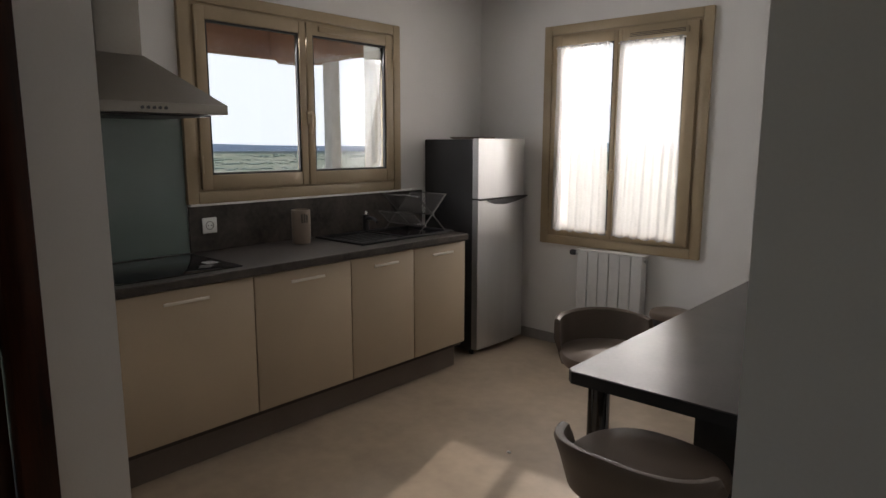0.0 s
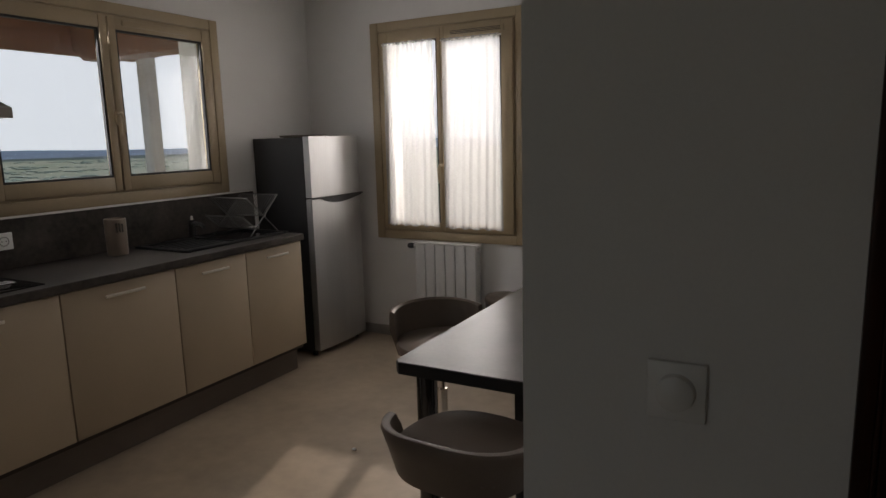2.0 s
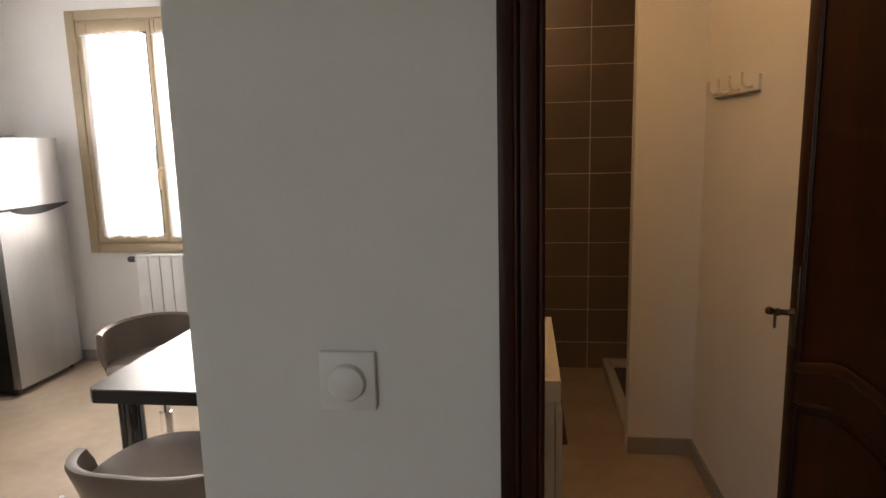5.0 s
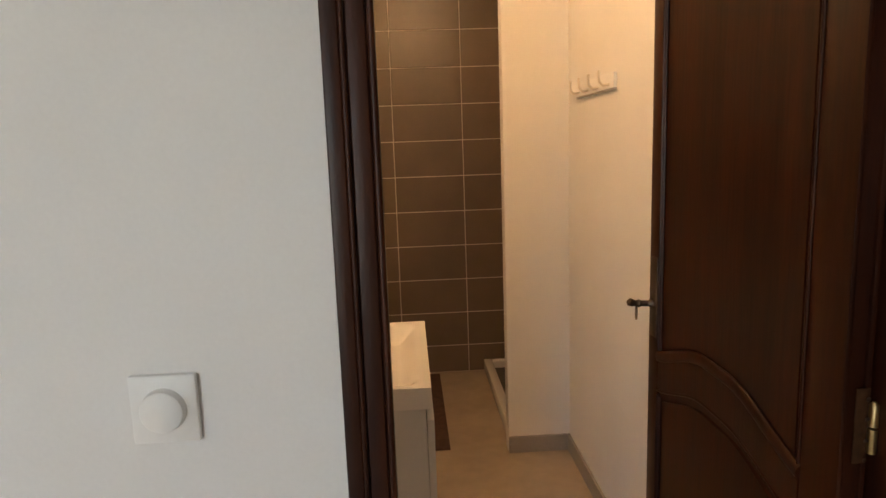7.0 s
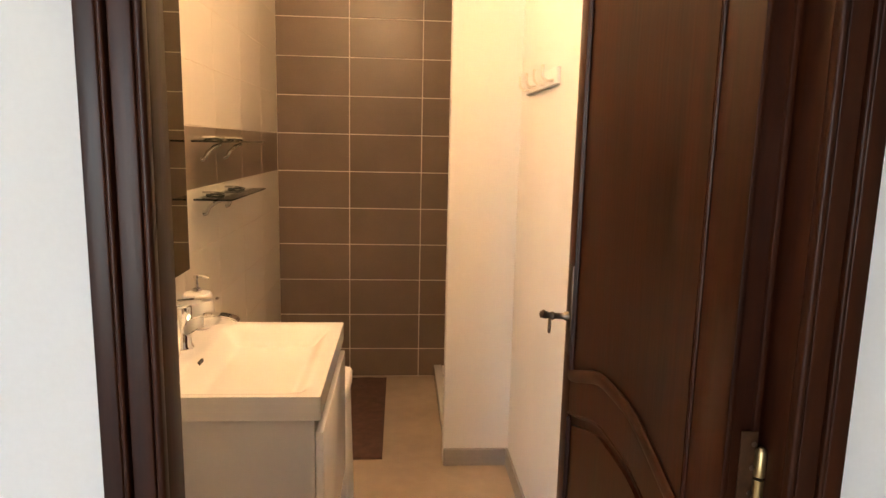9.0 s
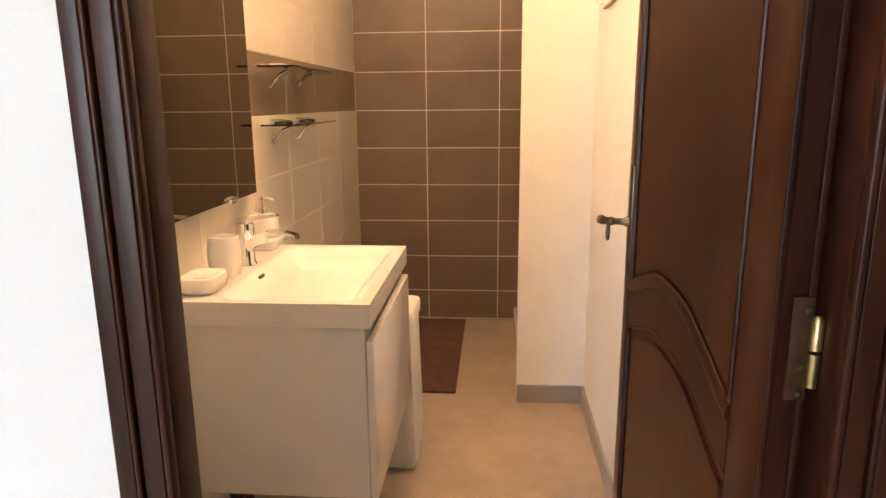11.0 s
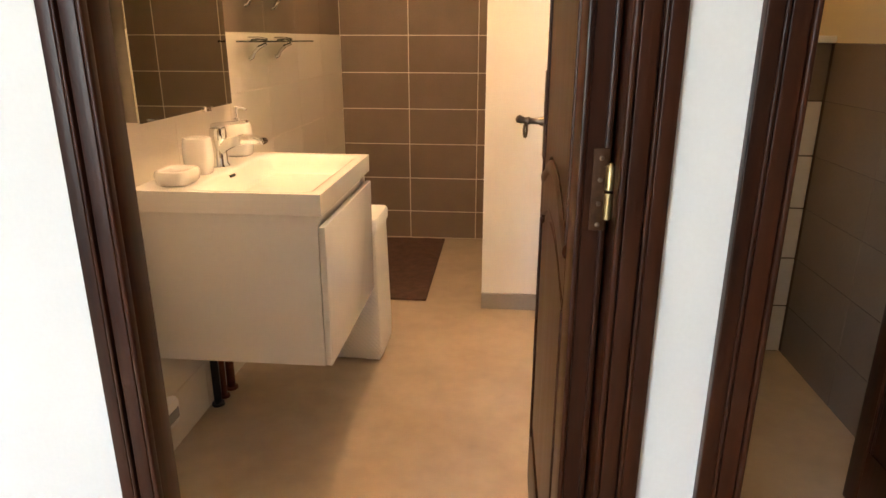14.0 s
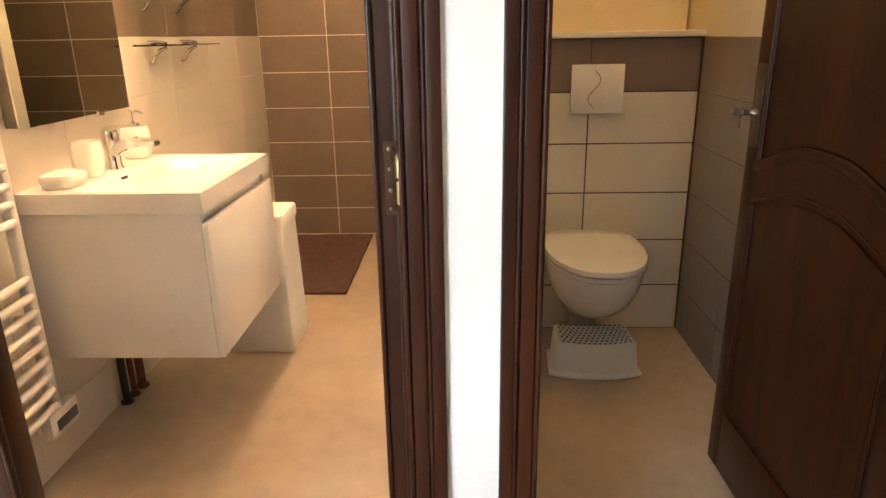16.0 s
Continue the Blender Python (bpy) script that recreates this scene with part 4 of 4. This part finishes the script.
def bowl_depth(x, y):
    """Height of the basin's top: flat deck and rim, sloped walls, level floor."""
    walls = ((x - 0.150) / 0.060, (0.486 - x) / 0.070, (y + 0.284) / 0.045, (0.284 - y) / 0.075)
    s = 1.0
    for w in walls:
        s *= smooth_step(w)
    return HT - 0.052 * s


grid = [[bm.verts.new((x, y, bowl_depth(x, y))) for y in Y] for x in X]
for i in range(NX):
    for j in range(NY):
        bm.faces.new((grid[i][j], grid[i + 1][j], grid[i + 1][j + 1], grid[i][j + 1]))
base = [bm.verts.new((x, y, -0.0)) for x, y in ((0, -0.306), (0.512, -0.306), (0.512, 0.306), (0, 0.306))]
rim = [grid[i][0] for i in range(NX + 1)], [grid[NX][j] for j in range(NY + 1)], [grid[i][NY] for i in range(NX, -1, -1)], [grid[0][j] for j in range(NY, -1, -1)]
for k, run in enumerate(rim):
    bm.faces.new([base[k], base[(k + 1) % 4]] + run[::-1])
bmesh.ops.bevel(bm, geom=[e for e in bm.edges if len(e.link_faces) == 2 and e.calc_face_angle(0) > 0.9 and min(v.co.z for v in e.verts) > 0.05], offset=0.004, segments=3, affect="EDGES")
part("bowl", bm, CERAMIC, basin)
# Solid black block painting the shade inside the overflow opening.
bm = boxes((0.166, 0.172, -0.052, -0.018, 0.038, 0.048))
part("overflow", bm, EDGE, basin, "overflow slot, its inner shade a black block")

mixer = thing("basin_mixer_tap", (0.425, 2.30, 0.823), "chrome single-lever basin mixer with a broad spout", "tap")
bm = bmesh.new()
lathe(bm, [(0.028, 0.0), (0.028, 0.004), (0.023, 0.010), (0.022, 0.06), (0.026, 0.095), (0.025, 0.116), (0.012, 0.122)], sides=24)
part("body", bm, CHROME, mixer)
bm = bmesh.new()
path = [(0.0, 0.062), (0.03, 0.088), (0.075, 0.098), (0.12, 0.093), (0.15, 0.084)]
path2 = [(0.15, 0.070), (0.10, 0.076), (0.05, 0.066), (0.012, 0.036)]
slab(bm, path + path2, -0.021, 0.021)
bmesh.ops.bevel(bm, geom=list(bm.edges), offset=0.004, segments=2, affect="EDGES")
part("spout", bm, CHROME, mixer)
bm = bmesh.new()
slab(bm, [(-0.02, 0.118), (-0.015, 0.132), (0.03, 0.137), (0.095, 0.142), (0.10, 0.136), (0.03, 0.126), (0.015, 0.114)], -0.013, 0.013)
bmesh.ops.bevel(bm, geom=list(bm.edges), offset=0.003, segments=2, affect="EDGES")
part("lever", bm, CHROME, mixer)

dish = thing("soap_dish", (0.415, 2.045, 0.823), "white ceramic soap dish with rounded corners", "soap dish")
bm = bmesh.new()
lathe(bm, [(0.044, 0.0), (0.051, 0.006), (0.055, 0.026), (0.052, 0.038), (0.047, 0.040), (0.042, 0.035), (0.01, 0.033)], sides=36, sx=0.86, sy=1.12, power=4)
part("body", bm, CERAMIC, dish)
cup = thing("tooth_mug", (0.415, 2.180, 0.823), "white ceramic tooth mug with softly squared sides", "mug")
bm = bmesh.new()
lathe(bm, [(0.031, 0.0), (0.034, 0.004), (0.039, 0.035), (0.040, 0.06), (0.038, 0.085), (0.036, 0.104), (0.033, 0.105), (0.032, 0.085), (0.031, 0.03)], sides=32, power=3)
part("body", bm, CERAMIC, cup)
soap = thing("soap_dispenser", (0.405, 2.500, 0.823), "white ceramic soap dispenser with a chrome pump", "soap dispenser")
bm = bmesh.new()
lathe(bm, [(0.036, 0.0), (0.041, 0.004), (0.046, 0.04), (0.045, 0.07), (0.041, 0.10), (0.036, 0.107), (0.015, 0.108)], sides=32, power=3)
part("bottle", bm, CERAMIC, soap)
bm = bmesh.new()
lathe(bm, [(0.013, 0.1085), (0.013, 0.122), (0.005, 0.124), (0.005, 0.15), (0.009, 0.152), (0.009, 0.160)], sides=16)
tube(bm, [(0, 0, 0.157), (0.02, 0.0, 0.157), (0.036, 0.0, 0.150)], [0.005, 0.0045, 0.004], 10)
part("pump", bm, CHROME, soap, "chrome pump head")

mirror = thing("wall_mirror", (0.325, 2.275, 0), "plain rectangular mirror on the tiled wall", "mirror")
part("backing", boxes((0.0, 0.034, -0.292, 0.292, 0.992, 1.80)), DULL, mirror)
part("glass", boxes((0.0345, 0.040, -0.295, 0.295, 0.988, 1.804), bevel=0.001), MIRROR, mirror, "clear mirror glass", smooth=False)
bm = boxes((0.030, 0.046, 0.08, 0.12, 0.980, 0.996), bevel=0.003)
part("clip", bm, CHROME, mirror)


def glass_shelf(z):
    top = thing("glass_shelf", (0.325, 3.02, z), "narrow glass shelf on chrome brackets", "shelf", "shelves beside the mirror")
    g = part("plate", boxes((0.012, 0.135, -0.30, 0.25, 0.0, 0.006), bevel=0.001), SHELFGLASS, top, smooth=False)
    for y in (-0.155, 0.14):
        bm = bmesh.new()
        tube(bm, [(0.0, y, -0.058), (0.012, y, -0.055), (0.022, y, -0.035), (0.045, y, -0.016), (0.07, y, -0.006)], [0.010, 0.008, 0.007, 0.007, 0.006], 10)
        tube(bm, [(0.0, y, 0.012), (0.045, y, 0.014), (0.075, y, 0.010)], [0.009, 0.007, 0.005], 10)
        part("bracket", bm, CHROME, top)


glass_shelf(1.376)
glass_shelf(1.186)

rail = thing("towel_radiator", (0.325, 1.70, 0), "white towel radiator with curved bars on the wall", "towel radiator")
for y in (-0.26, 0.16):
    bm = bmesh.new()
    box(bm, 0.035, 0.062, y - 0.017, y + 0.017, 0.16, 1.75, 0.008, 3)
    part("post", bm, WHITE, rail)
z = 0.24
bars = 0
while z < 1.72:
    bm = bmesh.new()
    tube(bm, [(0.058 + 0.010 * math.sin(math.pi * k / 14) ** 0.7, -0.255 + 0.41 * k / 14, z) for k in range(15)], 0.0115, 12)
    part("bar", bm, WHITE, rail)
    bars += 1
    z += 0.155 if bars in (9, 17, 25) else 0.047
bm = boxes((0.028, 0.070, 0.105, 0.245, 0.145, 0.232), bevel=0.020)
box_c = part("control_box", bm, WHITE, rail, "white thermostat box")
part("display", boxes((0.0695, 0.0725, 0.128, 0.222, 0.172, 0.204), bevel=0.0012), GREYRUBBER, box_c, "grey control window")
for y in (-0.26, 0.16):
    for zz in (0.5, 1.5):
        bm = bmesh.new()
        tube(bm, [(0.0, y, zz), (0.036, y, zz)], 0.012, 10)
        part("bracket", bm, WHITE, rail)

for y, r, mat_, lab in ((2.262, 0.013, BLACK, "black waste pipe"), (2.315, 0.010, COPPER, "dull copper water pipe"), (2.375, 0.015, COPPER, "dull copper water pipe")):
    p = thing("water_pipe", (0.345, y, 0), lab + " rising to the vanity", "pipe", "pipes under the vanity")
    bm = bmesh.new()
    tube(bm, [(0, 0, 0.0), (0, 0, 0.334)], r, 12)
    part("tube", bm, mat_, p)
    bm = bmesh.new()
    lathe(bm, [(r + 0.009, 0.0005), (r + 0.008, 0.008), (r + 0.001, 0.010)], sides=16)
    part("collar", bm, mat_, p)

bin_ = thing("laundry_bin", (0.718, 2.752, 0), "tall white plastic bin with a knit-textured body and flat lid", "bin")
bm = bmesh.new()
lathe(bm, [(0.118, 0.006), (0.124, 0.016), (0.125, 0.10), (0.115, 0.50), (0.116, 0.519)], sides=72, sx=1.04, sy=1.0, power=14)
part("body", bm, KNIT, bin_)
bm = bmesh.new()
lathe(bm, [(0.118, 0.520), (0.121, 0.526), (0.121, 0.560), (0.116, 0.568), (0.05, 0.570)], sides=72, sx=1.04, sy=1.0, power=14)
part("lid", bm, WHITE, bin_)
for x in (-0.09, 0.09):
    part("foot", boxes((x - 0.028, x + 0.028, -0.112, 0.112, 0.0, 0.0065)), WHITE, bin_)

mat_ob = thing("bath_mat", (0.70, 3.748, 0), "dark brown rectangular bath mat on the floor", "bath mat")
bm = bmesh.new()
nx, ny = 14, 30
top_v = [[bm.verts.new((-0.245 + 0.49 * i / nx, -0.495 + 0.99 * j / ny, 0.012 + 0.005 * noise.noise(Vector((i * 0.5, j * 0.35, 2))))) for j in range(ny + 1)] for i in range(nx + 1)]
for i in range(nx):
    for j in range(ny):
        bm.faces.new((top_v[i][j], top_v[i + 1][j], top_v[i + 1][j + 1], top_v[i][j + 1]))
edge_loop = [e for e in bm.edges if len(e.link_faces) == 1]
ext = bmesh.ops.extrude_edge_only(bm, edges=edge_loop)
for v in ext["geom"]:
    if isinstance(v, bmesh.types.BMVert):
        v.co.z = 0.0008
part("rug", bm, MAT, mat_ob)

hooks = thing("coat_hook_rail", (1.495, 2.795, 1.578), "white rail with four slim upturned coat hooks", "coat hooks")
part("rail", boxes((-0.012, -0.0005, -0.235, 0.235, 0.0, 0.050), bevel=0.002), PAINT, hooks)
# Grey strip painting the shadow line along the rail's lower edge.
part("rail_edge_shade", boxes((-0.0135, -0.0005, -0.235, 0.235, -0.0050, -0.0005), bevel=0.001), SKIRT, hooks, "grey strip for the shadow under the rail")
for k in range(4):
    y = -0.19 + 0.128 * k
    bm = bmesh.new()
    tube(bm, [(-0.011, y, 0.012), (-0.034, y, 0.010), (-0.046, y, 0.022), (-0.048, y, 0.046), (-0.047, y, 0.058)], [0.0055, 0.0045, 0.0045, 0.004, 0.005], 10)
    part("hook", bm, HANDLE, hooks)

tray2 = thing("shower_tray", (1.72, 3.79, 0), "low white shower tray beyond the partition", "shower tray")
bm = boxes((-0.495, -0.445, -0.505, 0.505, 0, 0.075), (0.43, 0.478, -0.505, 0.505, 0, 0.075), (-0.445, 0.43, -0.505, -0.455, 0, 0.074), (-0.445, 0.43, 0.455, 0.505, 0, 0.074), bevel=0.008)
part("rim", bm, CERAMIC, tray2)
part("base", boxes((-0.445, 0.43, -0.455, 0.455, 0, 0.03)), SLATE, tray2, "dark slate-look base")

# Unseen glowing fixtures, added to go with the warm point lamps.
for name, x, y in (("added_ceiling_spot", 0.98, 2.15), ("added_ceiling_spot", 0.98, 3.15), ("added_ceiling_spot", 2.25, 2.45)):
    sp = thing(name, (x, y, TOP), "added small round warm ceiling light, out of view", "ceiling light", "warm ceiling lights")
    bm = bmesh.new()
    tube(bm, [(0.055 * math.cos(a), 0.055 * math.sin(a), -0.006) for a in (2 * math.pi * k / 32 for k in range(33))], 0.008, 8, cap=False)
    part("ring", bm, WHITE, sp)
    bm = bmesh.new()
    lathe(bm, [(0.05, -0.004), (0.048, -0.010), (0.02, -0.014)], sides=24)
    part("diffuser", bm, BULB, sp)

# ---- toilet ----
toilet = thing("toilet", (2.013, 2.868, 0), "white wall-hung toilet with its lid closed", "toilet")


def pan_ring(bm, length, half, z, back=0.0, n=36):
    ringv = []
    for k in range(n):
        a = 2 * math.pi * k / n
        c, s = math.cos(a), math.sin(a)
        x = half * (abs(c) ** 0.86) * (1 if c > 0 else -1)
        mid = length * 0.46
        if s < 0:
            y = -mid + (length - mid) * s
        else:
            y = -mid + (mid - back) * (s ** 0.45)
        ringv.append(bm.verts.new((x, y * 1.075, z + 0.015 * min(1.0, z / 0.38))))
    return ringv


def loft(bm, rings, cap=(True, True)):
    for a, b in zip(rings, rings[1:]):
        n = len(a)
        for k in range(n):
            bm.faces.new((a[k], a[(k + 1) % n], b[(k + 1) % n], b[k]))
    if cap[0]:
        bm.faces.new(rings[0][::-1])
    if cap[1]:
        bm.faces.new(rings[-1])
    return bm


bm = bmesh.new()
loft(bm, [pan_ring(bm, 0.20, 0.052, 0.172), pan_ring(bm, 0.27, 0.075, 0.180), pan_ring(bm, 0.37, 0.118, 0.215), pan_ring(bm, 0.435, 0.150, 0.268), pan_ring(bm, 0.475, 0.169, 0.325), pan_ring(bm, 0.495, 0.176, 0.37), pan_ring(bm, 0.50, 0.178, 0.392)])
part("pan", bm, CERAMIC, toilet)
bm = bmesh.new()
loft(bm, [pan_ring(bm, 0.503, 0.181, 0.395, 0.04), pan_ring(bm, 0.506, 0.184, 0.402, 0.04), pan_ring(bm, 0.504, 0.182, 0.411, 0.04)])
part("seat", bm, LACQUER, toilet)
bm = bmesh.new()
loft(bm, [pan_ring(bm, 0.503, 0.181, 0.414, 0.04), pan_ring(bm, 0.507, 0.185, 0.420, 0.04), pan_ring(bm, 0.503, 0.182, 0.434, 0.04), pan_ring(bm, 0.485, 0.168, 0.441, 0.05), pan_ring(bm, 0.40, 0.11, 0.445, 0.12)])
part("lid", bm, LACQUER, toilet)
bm = bmesh.new()
tube(bm, [(-0.08, -0.05, 0.41), (0.08, -0.05, 0.41)], 0.012, 12)
part("hinge", bm, CHROME, toilet)
bm = bmesh.new()
lathe(bm, [(0.050, 0.0), (0.050, 0.10), (0.056, 0.14), (0.062, 0.19)], (0, -0.085), 28, power=4)
part("outlet_pipe", bm, WHITE, toilet)

flush = thing("flush_plate", (2.040, 2.862, 1.002), "glossy white flush plate with a curved split", "flush plate")
part("plate", boxes((-0.100, 0.100, -0.014, -0.001, -0.092, 0.092), bevel=0.004), LACQUER, flush)
bm = bmesh.new()
tube(bm, [(-0.012 + 0.022 * math.sin(k / 14 * 2 * math.pi), -0.0145, 0.07 - 0.14 * k / 14) for k in range(15)], 0.0014, 6)
part("split_line", bm, GREYRUBBER, flush)

step = thing("step_stool", (2.012, 2.535, 0), "white plastic child's step with grey anti-slip dots", "step stool")


def bow(w, front, back, z, n=12):
    pts = [(-w + 2 * w * k / n, -front - 0.035 * (1 - (2 * k / n - 1) ** 2), z) for k in range(n + 1)]
    pts += [(w * 0.94 - 2 * w * 0.94 * k / n, back + 0.02 * (1 - (2 * k / n - 1) ** 2) * -1, z) for k in range(n + 1)]
    return pts


bm = bmesh.new()
loft(bm, [[bm.verts.new(p) for p in bow(*q)] for q in ((0.168, 0.085, 0.10, 0.0005), (0.172, 0.09, 0.10, 0.008), (0.166, 0.085, 0.098, 0.018), (0.156, 0.076, 0.092, 0.022), (0.145, 0.066, 0.085, 0.125), (0.138, 0.060, 0.080, 0.133))])
part("body", bm, WHITE, step)
dot_me = mesh_of("dot", lathe(bmesh.new(), [(0.0052, 0.1332), (0.0050, 0.1350), (0.003, 0.1358)], sides=8), GREYRUBBER)
for j in range(8):
    for i in range(14):
        x = -0.122 + 0.0188 * i + (0.0094 if j % 2 else 0)
        y = -0.062 + 0.0185 * j - 0.03 * (1 - (x / 0.14) ** 2) * (1 - j / 8)
        if abs(x) < 0.127:
            o = new("dot", dot_me)
            o.parent, o.location = step, (x, y, 0)

# ---- tiles ----
TILE_MESH = {}


def tile(parent, mat, lo, hi):
    """One wall tile from corner lo to corner hi (metres), with a bevelled rim."""
    size = tuple(round(h - l, 4) for l, h in zip(lo, hi))
    key = (size, mat.name)
    if key not in TILE_MESH:
        bm = bmesh.new()
        box(bm, 0, size[0], 0, size[1], 0, size[2])
        bmesh.ops.bevel(bm, geom=list(bm.edges), offset=0.0012, segments=1, affect="EDGES")
        TILE_MESH[key] = mesh_of("tile", bm, mat)
    o = new("tile", TILE_MESH[key])
    o.parent, o.location = parent, lo


J = 0.0026
ROWS = [0.0] + [0.2095 * k - 0.038 for k in range(1, 13)]
for k, (z0, z1) in enumerate(zip(ROWS, ROWS[1:])):
    z1 = min(z1, TOP)
    x = 0.321
    while x < 2.2:
        x1 = min(x + 0.404 if x < 0.33 else x + 0.408, 2.2)
        tile(wall_bath_back, TILE, (x + J, 4.3006, z0 + J), (x1 - J, 4.3060, z1 - J))
        x = x1
    y = 4.296
    first = True
    while y > 1.34:
        y1 = max(y - (0.42 if first else 0.408), 1.345)
        first = False
        dark = k == 6
        tile(wall_bath_left, TILE if dark else CREAM, (0.318, y1 + J * 0.7, z0 + J * 0.7), (0.3222, y - J * 0.7, z1 - J * 0.7))
        y = y1
        if y <= 1.346:
            break
    y = 4.296
    while y > 3.29:
        y1 = max(y - 0.408, 3.281)
        tile(wall_shower_end, TILE, (2.1988, y1 + J, z0 + J), (2.2040, y - J, z1 - J))
        y = y1
        if y <= 3.282:
            break
for k in range(6):
    z0, z1 = 0.198 * k, 0.198 * (k + 1) - (0.002 if k == 5 else 0)
    for x0, x1 in ((1.603, 2.013), (2.013, 2.427)):
        tile(wall_wc_back, TILE if k == 5 else WCWHITE, (x0 + 0.0026, 2.8668, z0 + 0.0026), (x1 - 0.0026, 2.8710, z1 - 0.0026))
    y = 2.859
    while y > 1.35:
        y1 = max(y - 0.408, 1.345)
        tile(wall_wc_right, TILE, (2.4286, y1 + 0.0008, z0 + 0.0008), (2.4340, y - 0.0008, z1 - 0.0008))
        y = y1
        if y <= 1.346:
            break
